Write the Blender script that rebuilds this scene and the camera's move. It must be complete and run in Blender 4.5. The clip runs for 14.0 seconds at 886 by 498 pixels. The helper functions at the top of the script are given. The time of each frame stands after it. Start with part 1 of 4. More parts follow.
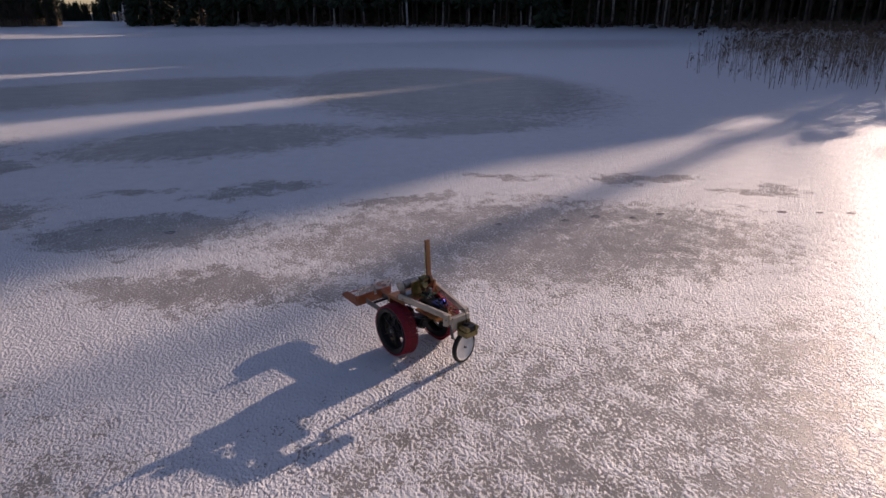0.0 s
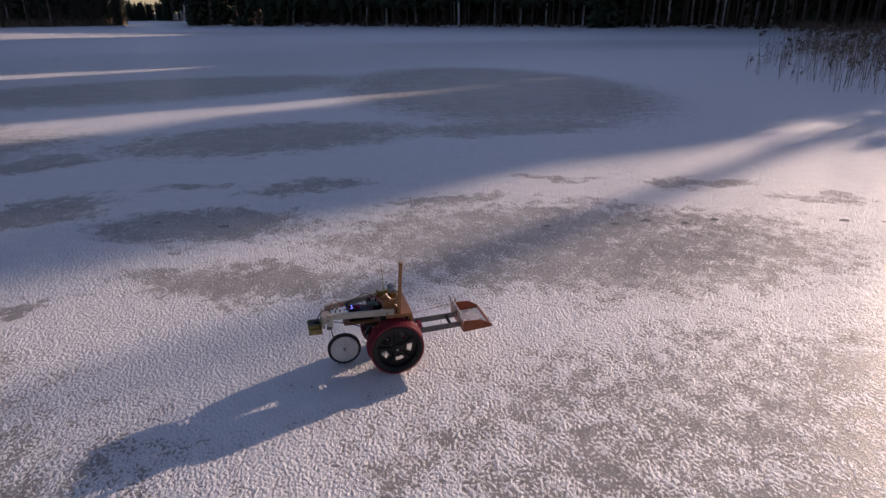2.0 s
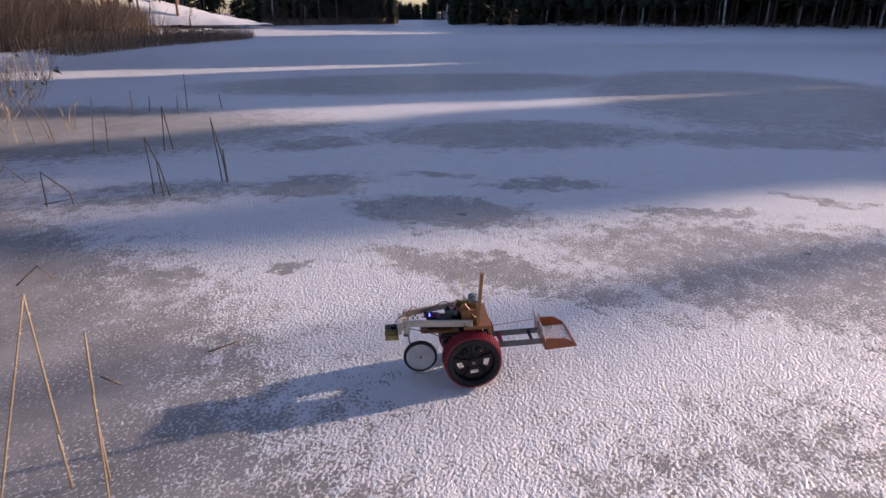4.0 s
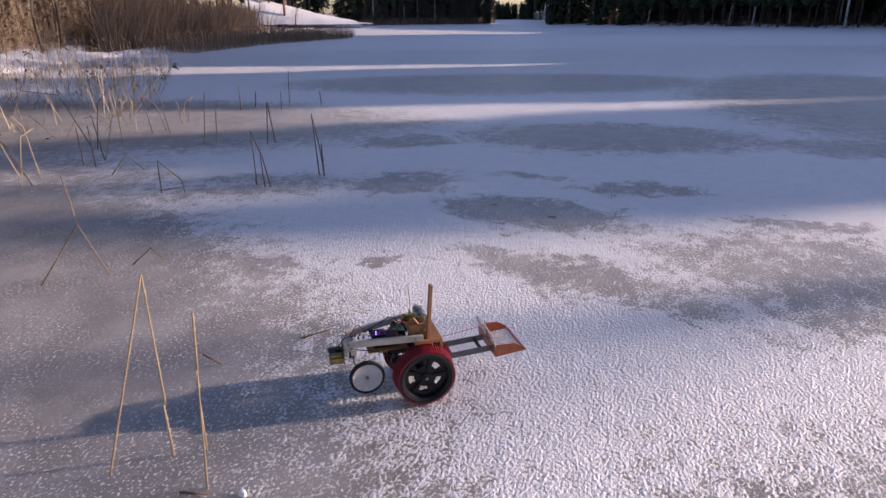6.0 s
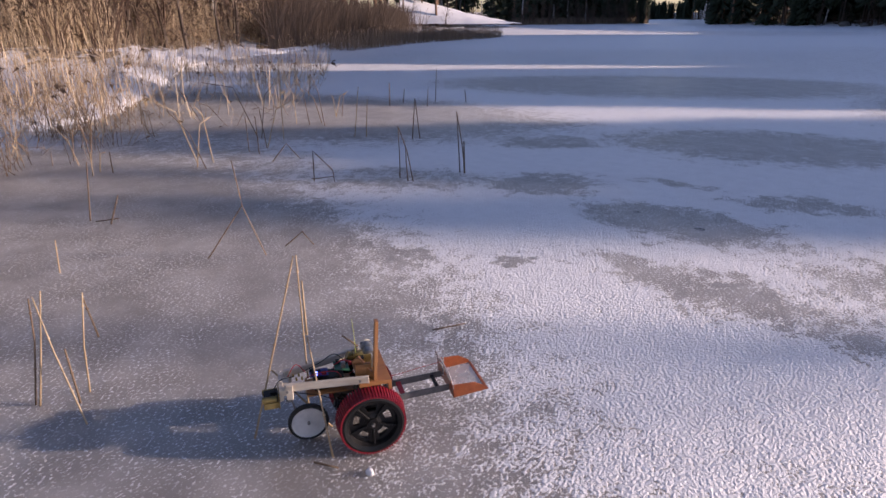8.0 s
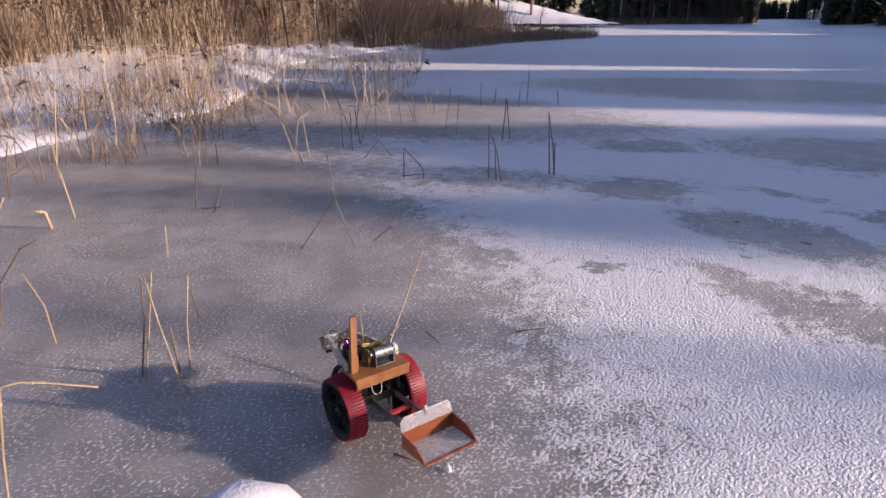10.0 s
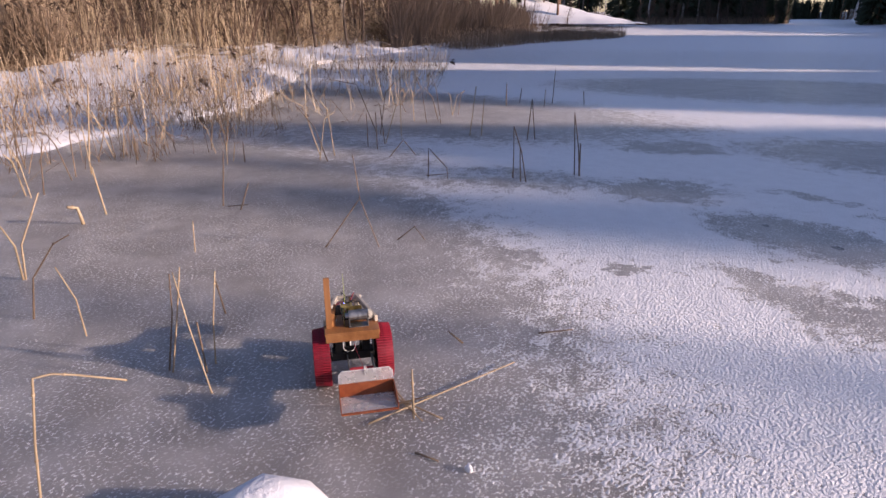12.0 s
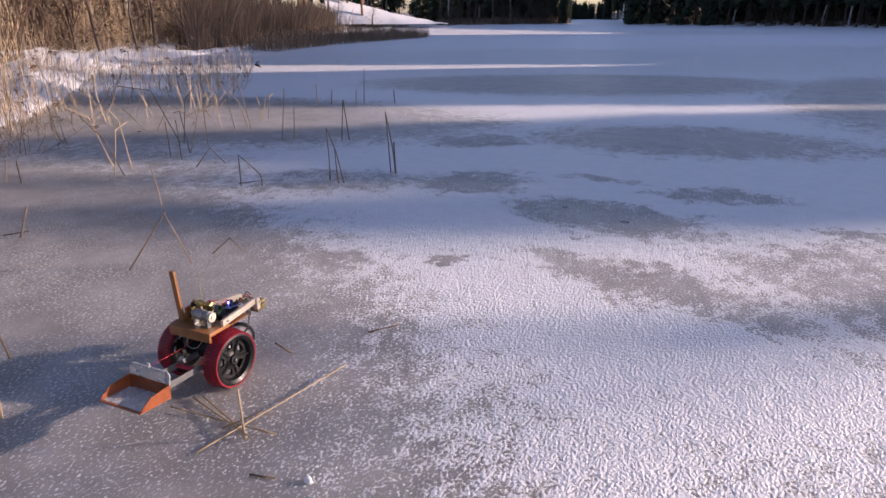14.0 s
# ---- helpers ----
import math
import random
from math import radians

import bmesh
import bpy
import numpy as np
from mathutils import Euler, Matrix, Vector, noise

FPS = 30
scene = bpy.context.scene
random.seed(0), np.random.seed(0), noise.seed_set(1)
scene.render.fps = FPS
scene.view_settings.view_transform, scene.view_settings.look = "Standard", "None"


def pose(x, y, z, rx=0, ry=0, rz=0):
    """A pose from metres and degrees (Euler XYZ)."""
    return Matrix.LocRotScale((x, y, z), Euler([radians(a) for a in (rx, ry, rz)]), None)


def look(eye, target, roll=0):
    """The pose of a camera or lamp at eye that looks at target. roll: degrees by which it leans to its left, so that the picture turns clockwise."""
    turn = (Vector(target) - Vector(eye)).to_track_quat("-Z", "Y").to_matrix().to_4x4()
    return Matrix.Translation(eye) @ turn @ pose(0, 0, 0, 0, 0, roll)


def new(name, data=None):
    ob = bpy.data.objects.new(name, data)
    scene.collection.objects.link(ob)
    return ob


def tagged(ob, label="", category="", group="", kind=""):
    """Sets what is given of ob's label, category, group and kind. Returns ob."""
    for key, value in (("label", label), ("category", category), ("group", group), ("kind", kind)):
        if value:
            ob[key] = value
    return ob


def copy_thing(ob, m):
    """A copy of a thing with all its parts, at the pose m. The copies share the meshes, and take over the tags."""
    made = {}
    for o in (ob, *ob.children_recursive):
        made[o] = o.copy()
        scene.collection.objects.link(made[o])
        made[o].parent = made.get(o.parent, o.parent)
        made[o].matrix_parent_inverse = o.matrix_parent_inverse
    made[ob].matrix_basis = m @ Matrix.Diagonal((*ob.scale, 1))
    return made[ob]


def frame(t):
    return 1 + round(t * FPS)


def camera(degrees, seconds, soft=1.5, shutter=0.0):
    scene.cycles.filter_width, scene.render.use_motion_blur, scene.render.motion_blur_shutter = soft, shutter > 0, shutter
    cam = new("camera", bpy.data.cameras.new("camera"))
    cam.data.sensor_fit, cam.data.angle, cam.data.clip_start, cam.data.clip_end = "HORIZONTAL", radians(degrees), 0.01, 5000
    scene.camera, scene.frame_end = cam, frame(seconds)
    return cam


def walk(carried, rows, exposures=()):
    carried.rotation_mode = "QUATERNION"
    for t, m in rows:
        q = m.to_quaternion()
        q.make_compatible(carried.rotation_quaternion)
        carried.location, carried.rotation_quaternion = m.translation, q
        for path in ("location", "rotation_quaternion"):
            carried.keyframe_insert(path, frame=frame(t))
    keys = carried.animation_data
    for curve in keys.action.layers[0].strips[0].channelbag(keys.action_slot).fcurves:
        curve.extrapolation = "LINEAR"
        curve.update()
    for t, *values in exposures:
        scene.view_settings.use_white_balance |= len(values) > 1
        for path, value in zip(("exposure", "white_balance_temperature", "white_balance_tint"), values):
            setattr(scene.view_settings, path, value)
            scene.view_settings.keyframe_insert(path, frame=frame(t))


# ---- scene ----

# A home-built three-wheeled robot on a frozen lake, filmed from a pan head.
cam = camera(70.5, 14.0, soft=1.5)
PAN_ARM, EYE_Z, PITCH, ROLL = 0.119, 1.35, -20.36, -0.155


def pan(yaw):
    """The camera sits a little ahead of the axis on which it pans."""
    a = radians(yaw)
    return pose(-PAN_ARM * math.sin(a), PAN_ARM * (math.cos(a) - 1), EYE_Z, 90 + PITCH, 0, yaw) @ pose(0, 0, 0, 0, 0, ROLL)


walk(cam, [(t, pan(yaw)) for t, yaw in (
    (0.0, 0.03), (1.5, 0.03), (1.8, 1.75), (2.0, 4.44), (2.5, 12.12), (3.0, 19.46), (3.2, 21.79), (4.2, 26.2), (5.3, 27.69), (5.5, 28.15),
    (6.0, 34.16), (6.5, 40.58), (7.0, 45.46), (7.5, 47.38), (8.0, 46.86), (8.5, 46.35), (9.0, 51.57), (9.2, 53.01), (10.2, 55.0), (11.5, 55.72),
    (12.0, 57.15), (12.5, 57.32), (13.0, 50.80), (13.5, 44.62), (14.0, 40.57))],
    exposures=((0.0, -0.18, 6600, 36), (1.5, -0.18, 6600, 36), (3.0, 0.28, 6450, 36), (6.5, 0.51, 6300, 36), (14.0, 0.66, 6300, 36)))

# ---- light: a low winter sun over the wood on the sunward shore, and a clear sky ----
SUN_AZ, SUN_EL = 44.4, 15.0
SUN = Vector((math.sin(radians(SUN_AZ)) * math.cos(radians(SUN_EL)), math.cos(radians(SUN_AZ)) * math.cos(radians(SUN_EL)), math.sin(radians(SUN_EL))))
world = bpy.data.worlds.new("winter_sky")
scene.world = world
world.use_nodes = True
sky = world.node_tree.nodes.new("ShaderNodeTexSky")
sky.sky_type, sky.sun_disc = "NISHITA", False
sky.sun_elevation, sky.sun_rotation = radians(SUN_EL), radians(SUN_AZ)
sky.dust_density, sky.ozone_density = 0.5, 1.6
world.node_tree.links.new(sky.outputs[0], world.node_tree.nodes["Background"].inputs[0])
world.node_tree.nodes["Background"].inputs[1].default_value = 0.102
sun = bpy.data.lights.new("sun", "SUN")
sun.energy, sun.angle, sun.color = 4.5, radians(0.53), (1.0, 0.86, 0.63)
new("sun", sun).matrix_world = look((0, 0, 0), -SUN)


# ---- materials ----
class Nodes:
    """A few short cuts for node trees."""

    def __init__(self, name):
        self.mat = bpy.data.materials.new(name)
        self.mat.use_nodes = True
        self.tree = self.mat.node_tree
        self.bsdf = self.tree.nodes["Principled BSDF"]
        self.co = self.tree.nodes.new("ShaderNodeTexCoord").outputs["Object"]

    def put(self, socket, value):
        if isinstance(value, bpy.types.NodeSocket):
            self.tree.links.new(value, socket)
        elif isinstance(value, (tuple, list)) and len(value) == 3 and socket.type == "RGBA":
            socket.default_value = (*value, 1)
        else:
            socket.default_value = value

    def math(self, op, a, b=0.0, c=0.0, clamp=False):
        n = self.tree.nodes.new("ShaderNodeMath")
        n.operation, n.use_clamp = op, clamp
        for i, v in enumerate((a, b, c)):
            self.put(n.inputs[i], v)
        return n.outputs[0]

    def noise(self, scale, detail=4.0, rough=0.55, co=None, distort=0.0):
        n = self.tree.nodes.new("ShaderNodeTexNoise")
        self.put(n.inputs["Vector"], co or self.co)
        n.inputs["Scale"].default_value, n.inputs["Detail"].default_value = scale, detail
        n.inputs["Roughness"].default_value, n.inputs["Distortion"].default_value = rough, distort
        return n.outputs[0]

    def voronoi(self, scale, co=None, feature="F1"):
        n = self.tree.nodes.new("ShaderNodeTexVoronoi")
        n.feature = feature
        self.put(n.inputs["Vector"], co or self.co)
        n.inputs["Scale"].default_value = scale
        return n.outputs[0]

    def mapped(self, scale=(1, 1, 1), turn=0.0, shift=(0, 0, 0)):
        n = self.tree.nodes.new("ShaderNodeMapping")
        self.put(n.inputs["Vector"], self.co)
        n.inputs["Location"].default_value, n.inputs["Rotation"].default_value, n.inputs["Scale"].default_value = shift, (0, 0, radians(turn)), scale
        return n.outputs[0]

    def step(self, v, lo, hi):
        n = self.tree.nodes.new("ShaderNodeMapRange")
        n.interpolation_type = "SMOOTHSTEP"
        self.put(n.inputs[0], v)
        n.inputs[1].default_value, n.inputs[2].default_value = lo, hi
        return n.outputs[0]

    def blend(self, fac, a, b):
        n = self.tree.nodes.new("ShaderNodeMix")
        n.data_type = "RGBA"
        self.put(n.inputs["Factor"], fac)
        self.put(n.inputs["A"], a)
        self.put(n.inputs["B"], b)
        return n.outputs["Result"]

    def bump(self, height, distance, strength=1.0, under=None):
        n = self.tree.nodes.new("ShaderNodeBump")
        self.put(n.inputs["Height"], height)
        n.inputs["Distance"].default_value, n.inputs["Strength"].default_value = distance, strength
        if under:
            self.put(n.inputs["Normal"], under)
        return n.outputs[0]

    def random(self):
        return self.tree.nodes.new("ShaderNodeObjectInfo").outputs["Random"]

    def island(self):
        return self.tree.nodes.new("ShaderNodeNewGeometry").outputs["Random Per Island"]

    def done(self, color, rough=0.6, metal=0.0, normal=None, spec=0.5, **more):
        for key, v in (("Base Color", color), ("Roughness", rough), ("Metallic", metal), ("Specular IOR Level", spec), ("Normal", normal), *more.items()):
            if v is not None:
                self.put(self.bsdf.inputs[key], v)
        return self.mat


def plain(name, dark, light, scale=40.0, rough=0.5, metal=0.0, bump=0.0006, stretch=(1, 1, 1), per_island=0.0, **more):
    """A worn surface: two tones by noise at two scales, with a fine relief."""
    n = Nodes(name)
    co = n.mapped(stretch)
    v = n.math("MULTIPLY_ADD", n.noise(scale, 5, 0.6, co), 0.65, n.math("MULTIPLY", n.noise(scale * 0.17, 2, 0.5, co), 0.35))
    v = n.step(v, 0.32, 0.68)
    if per_island:
        v = n.math("MULTIPLY_ADD", n.island(), per_island, n.math("MULTIPLY", v, 1 - per_island))
    r = n.math("MULTIPLY_ADD", v, 0.16, rough - 0.08)
    return n.done(n.blend(v, dark, light), r, metal, n.bump(n.noise(scale * 2.2, 4, 0.6, co), bump) if bump else None, **more)


def lake_ice():
    """Refrozen grey ice under a thin crust of wind-blown snow, with bare patches where the snow is gone."""
    n = Nodes("lake_ice")
    sep = n.tree.nodes.new("ShaderNodeSeparateXYZ")
    warp = n.tree.nodes.new("ShaderNodeVectorMath")
    warp.operation = "MULTIPLY_ADD"
    wobble = n.tree.nodes.new("ShaderNodeTexNoise")
    n.put(wobble.inputs["Vector"], n.co)
    wobble.inputs["Scale"].default_value, wobble.inputs["Detail"].default_value = 3.0, 8
    wobble.inputs["Roughness"].default_value = 0.72
    n.put(warp.inputs[0], wobble.outputs["Color"])
    warp.inputs[1].default_value = (1.15, 1.15, 0)
    n.put(warp.inputs[2], n.co)
    n.put(sep.inputs[0], warp.outputs[0])
    x = n.math("SUBTRACT", sep.outputs[0], 0.575)
    y = n.math("SUBTRACT", sep.outputs[1], 0.575)

    def patch(cx, cy, rx, ry, turn, deep):
        c, s = math.cos(radians(turn)), math.sin(radians(turn))
        u = n.math("MULTIPLY_ADD", x, c / rx, n.math("MULTIPLY_ADD", y, s / rx, -(cx * c + cy * s) / rx))
        v = n.math("MULTIPLY_ADD", x, -s / ry, n.math("MULTIPLY_ADD", y, c / ry, -(cy * c - cx * s) / ry))
        d = n.math("MULTIPLY_ADD", u, u, n.math("MULTIPLY", v, v))
        return n.math("MULTIPLY", n.step(d, 2.9, 0.0), deep)

    bare = None
    for p in PATCHES:
        q = patch(*p)
        bare = q if bare is None else n.math("MAXIMUM", bare, q)
    crust = n.mapped((1.0, 0.72, 1.0), 38)
    ripple = n.noise(84, 3, 0.5, crust)
    grain = n.noise(170, 3, 0.6, crust)
    clump = n.noise(14, 4, 0.6, crust)
    drift = n.noise(4.5, 5, 0.65)
    cover = n.math("MULTIPLY_ADD", drift, 0.9, n.math("MULTIPLY_ADD", ripple, 1.7, n.math("MULTIPLY_ADD", clump, 1.2, n.math("MULTIPLY_ADD", grain, 0.5, n.math("MULTIPLY", bare, -1.2)))))
    snow = n.step(cover, 1.50, 1.61)
    # loose crystals strewn over the bare ice
    strewn = n.math("MULTIPLY", n.step(n.noise(95, 3, 0.6, crust), 0.565, 0.605), n.step(n.noise(1.7, 5, 0.65), 0.32, 0.56))
    snow = n.math("MAXIMUM", snow, strewn)
    cloudy = n.step(n.noise(3.2, 6, 0.6), 0.35, 0.7)
    ice = n.blend(cloudy, (0.29, 0.271, 0.248), (0.425, 0.404, 0.378))
    color = n.blend(snow, ice, n.blend(n.noise(8, 3), (0.76, 0.76, 0.765), (0.92, 0.92, 0.925)))
    # the crust is a felt of rounded crystals a finger's width across
    crystal = n.step(n.voronoi(95, crust), 0.62, 0.06)
    heap = n.math("MULTIPLY_ADD", crystal, 0.16, n.math("MULTIPLY_ADD", grain, 0.22, n.math("MULTIPLY_ADD", clump, 1.1, n.math("MULTIPLY", ripple, 0.95))))
    high = n.math("MULTIPLY_ADD", snow, heap, n.math("MULTIPLY", n.noise(140, 3, 0.6), 0.10))
    base = n.bump(n.noise(5, 3), 0.010, 0.6)
    normal = n.bump(high, 0.0116, 1.0, base)
    rough = n.math("MULTIPLY_ADD", snow, 0.10, 0.38)
    n.bsdf.inputs["Subsurface Radius"].default_value = (1.0, 0.95, 0.9)
    return n.done(color, rough, 0.0, normal, 0.9, **{"Subsurface Weight": n.math("MULTIPLY_ADD", snow, -0.9, 0.97), "Subsurface Scale": 0.28})


# bare patches of the ice: centre, half lengths, turn, how bare
PATCHES = (
    (-4.15, -0.15, 3.5, 2.1, -14, 1.1), (-5.8, 1.7, 3.0, 1.5, -20, 0.58), (-1.62, 1.02, 0.56, 0.40, -20, 0.72), (-1.0, -1.5, 2.2, 1.4, 0, 0.9), (-4.3, 3.4, 0.7, 0.4, 40, 0.55),
    (-2.0, 3.98, 0.64, 0.33, 5, 0.74), (-1.33, 3.05, 0.60, 0.22, 5, 0.68), (-0.72, 2.92, 0.30, 0.14, -10, 0.6), (-1.5, 5.1, 0.42, 0.22, 25, 0.65), (-4.5, 5.7, 0.62, 0.32, 45, 0.72),
    (-3.35, 4.2, 0.42, 0.33, 45, 0.72), (-2.6, 7.3, 1.55, 0.85, 28, 0.74), (-2.5, 5.0, 0.32, 0.10, 25, 0.65), (-5.4, 6.6, 0.7, 0.35, 45, 0.6),
    (-6.8, 12.4, 4.0, 1.9, 38, 0.78), (-0.2, 13.4, 2.5, 4.2, 15, 0.82), (0.3, 8.2, 1.3, 0.5, 20, 0.7), (-9.5, 4.2, 4.2, 1.9, 30, 0.9),
    (0.60, 3.85, 1.50, 0.78, 4, 0.66), (1.75, 5.45, 0.42, 0.17, 0, 0.62), (2.6, 5.0, 0.35, 0.12, 0, 0.55), (0.55, 5.55, 0.35, 0.09, 0, 0.6), (-0.35, 4.7, 0.45, 0.14, 20, 0.7),
    (1.05, 1.75, 1.5, 0.85, 20, 0.52), (-0.35, 1.25, 0.8, 0.4, 10, 0.2), (-0.2, 3.05, 0.5, 0.3, 20, 0.4), (-2.78, 2.20, 0.12, 0.08, 0, 1.0), (-2.30, 2.58, 0.09, 0.05, 0, 1.0),
    (-9, 21, 17, 7.5, 40, 0.36), (5, 34, 16, 6, 15, 0.40), (-28, 52, 22, 10, 40, 0.36))


def snow_land():
    n = Nodes("snow_land")
    litter = n.step(n.noise(1.1, 6, 0.7), 0.60, 0.70)
    earth = n.blend(n.noise(14, 4), (0.06, 0.045, 0.03), (0.20, 0.145, 0.085))
    white = n.blend(n.noise(6, 3), (0.72, 0.72, 0.74), (0.86, 0.86, 0.87))
    return n.done(n.blend(litter, white, earth), 0.7, 0, n.bump(n.noise(6, 5, 0.6), 0.04, 0.6), 0.3)


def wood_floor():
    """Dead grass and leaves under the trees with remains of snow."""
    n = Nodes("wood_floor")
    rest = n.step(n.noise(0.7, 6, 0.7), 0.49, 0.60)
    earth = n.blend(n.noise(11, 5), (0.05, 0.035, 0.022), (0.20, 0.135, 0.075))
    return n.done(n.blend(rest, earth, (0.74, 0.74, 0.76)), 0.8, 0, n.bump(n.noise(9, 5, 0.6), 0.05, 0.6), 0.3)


def snow_pure():
    n = Nodes("fresh_snow")
    return n.done(n.blend(n.noise(14, 4), (0.76, 0.76, 0.78), (0.88, 0.88, 0.89)), 0.6, 0, n.bump(n.noise(60, 4, 0.6), 0.006), 0.3)


def clear(name, color, rough=0.12):
    n = Nodes(name)
    return n.done(n.blend(n.noise(45, 4), color, tuple(0.85 * c for c in color)), n.math("MULTIPLY_ADD", n.noise(30, 3), 0.3, rough), 0, None, 0.5, **{"Transmission Weight": 0.62, "IOR": 1.25})


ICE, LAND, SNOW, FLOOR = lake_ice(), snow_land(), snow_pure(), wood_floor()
REED = plain("dry_reed", (0.30, 0.21, 0.12), (0.66, 0.52, 0.34), 30, 0.55, per_island=0.6, stretch=(1, 1, 0.15))
REED_OLD = plain("weathered_reed", (0.10, 0.066, 0.043), (0.32, 0.225, 0.14), 30, 0.65, per_island=0.6, stretch=(1, 1, 0.15))
PLUME = plain("reed_plume", (0.06, 0.038, 0.025), (0.17, 0.11, 0.065), 30, 0.8, per_island=0.6)
BARK = plain("spruce_bark", (0.045, 0.032, 0.024), (0.14, 0.10, 0.075), 9, 0.85, bump=0.01, stretch=(1, 1, 0.2))
PINE_BARK = plain("pine_bark", (0.12, 0.065, 0.04), (0.30, 0.18, 0.11), 9, 0.85, bump=0.01, stretch=(1, 1, 0.25))
BIRCH_BARK = plain("birch_bark", (0.10, 0.09, 0.08), (0.66, 0.63, 0.58), 5, 0.7, bump=0.004, stretch=(1, 1, 1.6))
NEEDLE = plain("spruce_needles", (0.012, 0.022, 0.011), (0.045, 0.062, 0.028), 4, 0.7, per_island=0.5)
TWIG = plain("bare_twigs", (0.045, 0.028, 0.02), (0.16, 0.095, 0.06), 8, 0.8, per_island=0.6)
ROCK = plain("dark_stone", (0.05, 0.045, 0.04), (0.17, 0.15, 0.13), 14, 0.8, bump=0.01)

DARK_ICE = plain("dark_clear_ice", (0.12, 0.12, 0.12), (0.24, 0.235, 0.23), 20, 0.3)

# ---- mesh helpers ----
def part(name, bm, material, parent=None, label="", smooth=False):
    """Links a bmesh as one mesh object under a thing or a part."""
    me = bpy.data.meshes.new(name)
    bmesh.ops.recalc_face_normals(bm, faces=bm.faces[:])
    bm.to_mesh(me)
    bm.free()
    me.materials.append(material)
    if smooth:
        for f in me.polygons:
            f.use_smooth = True
    ob = new(name, me)
    if parent:
        ob.parent = parent
    if label:
        tagged(ob, label)
    return ob


def box(bm, size, m, bevel=0.0015):
    made = bmesh.ops.create_cube(bm, size=1.0, matrix=m @ Matrix.Diagonal((*size, 1)))
    if bevel:
        edges = list({e for v in made["verts"] for e in v.link_edges})
        bmesh.ops.bevel(bm, geom=edges, offset=bevel, segments=2, affect="EDGES", profile=0.6)


def rod(bm, a, b, r, r2=None, sides=12, caps=True):
    """A round bar from a to b."""
    a, b = Vector(a), Vector(b)
    d = b - a
    m = Matrix.Translation((a + b) / 2) @ d.to_track_quat("Z", "Y").to_matrix().to_4x4()
    bmesh.ops.create_cone(bm, cap_ends=caps, segments=sides, radius1=r, radius2=r if r2 is None else r2, depth=d.length, matrix=m)


def bar(bm, a, b, wide, high, bevel=0.0015):
    """A rectangular bar from a to b, wide across and high upwards."""
    a, b = Vector(a), Vector(b)
    d = (b - a).normalized()
    side = Vector((0, 0, 1)).cross(d)
    side = side.normalized() if side.length > 1e-4 else Vector((0, 1, 0))
    up = d.cross(side)
    m = Matrix.Translation((a + b) / 2) @ Matrix((d, side, up)).transposed().to_4x4()
    box(bm, ((b - a).length, wide, high), m, bevel)


def lathe(bm, profile, sides=40, closed=True):
    """Turns (radius, y) pairs about the y axis."""
    rings = []
    for i in range(sides):
        a = 2 * math.pi * i / sides
        rings.append([bm.verts.new((r * math.cos(a), y, r * math.sin(a))) for r, y in profile])
    n = len(profile)
    for i in range(sides):
        p, q = rings[i], rings[(i + 1) % sides]
        for k in range(n if closed else n - 1):
            bm.faces.new((p[k], p[(k + 1) % n], q[(k + 1) % n], q[k]))


def wire(bm, points, r, sides=5, tip=None):
    """A tube along points."""
    pts = [Vector(p) for p in points]
    rings = []
    for i, p in enumerate(pts):
        d = (pts[min(i + 1, len(pts) - 1)] - pts[max(i - 1, 0)]).normalized()
        q = d.to_track_quat("Z", "Y")
        w = r if tip is None else r + (tip - r) * i / (len(pts) - 1)
        rings.append([bm.verts.new(p + q @ Vector((w * math.cos(2 * math.pi * k / sides), w * math.sin(2 * math.pi * k / sides), 0))) for k in range(sides)])
    for p, q in zip(rings, rings[1:]):
        for k in range(sides):
            bm.faces.new((p[k], p[(k + 1) % sides], q[(k + 1) % sides], q[k]))
    bm.faces.new(rings[0][::-1])
    bm.faces.new(rings[-1])


def curve(points, n=8):
    """A smooth line through points."""
    p = [Vector(q) for q in points]
    p = [2 * p[0] - p[1], *p, 2 * p[-1] - p[-2]]
    out = []
    for i in range(1, len(p) - 2):
        for k in range(n):
            t = k / n
            out.append(0.5 * (2 * p[i] + (p[i + 1] - p[i - 1]) * t + (2 * p[i - 1] - 5 * p[i] + 4 * p[i + 1] - p[i + 2]) * t * t + (3 * p[i] - p[i - 1] - 3 * p[i + 1] + p[i + 2]) * t ** 3))
    return out + [p[-2]]


def stuff_mesh(name, verts, faces, materials, index, label, category):
    me = bpy.data.meshes.new(name)
    me.from_pydata(verts, [], faces)
    for m in materials:
        me.materials.append(m)
    me.polygons.foreach_set("material_index", index)
    return tagged(new(name, me), label, category, kind="stuff")


# ---- the lake and its shores ----
bm = bmesh.new()
bmesh.ops.create_grid(bm, size=1500, x_segments=2, y_segments=2)
ground = tagged(part("ground", bm, ICE), "frozen lake, grey ice under patchy wind-blown snow crust", "ice", kind="structure")

SHORE = ((34, -12), (38, 10), (35, 25), (31, 40), (29, 52), (27, 64), (24, 77), (8, 82), (-13, 87), (-30, 97), (-50, 104), (-95, 200), (-121, 228), (-128, 222),
         (-100, 176), (-60, 106), (-66, 82), (-68, 74), (-52, 47), (-41, 33), (-31, 24), (-25, 15.5), (-22, 11), (-18, 7), (-13.8, 4.9), (-10.3, 3.0), (-9.0, 1.3), (-7.8, -0.1), (-7.3, -4), (-3, -7), (6, -8), (20, -11))


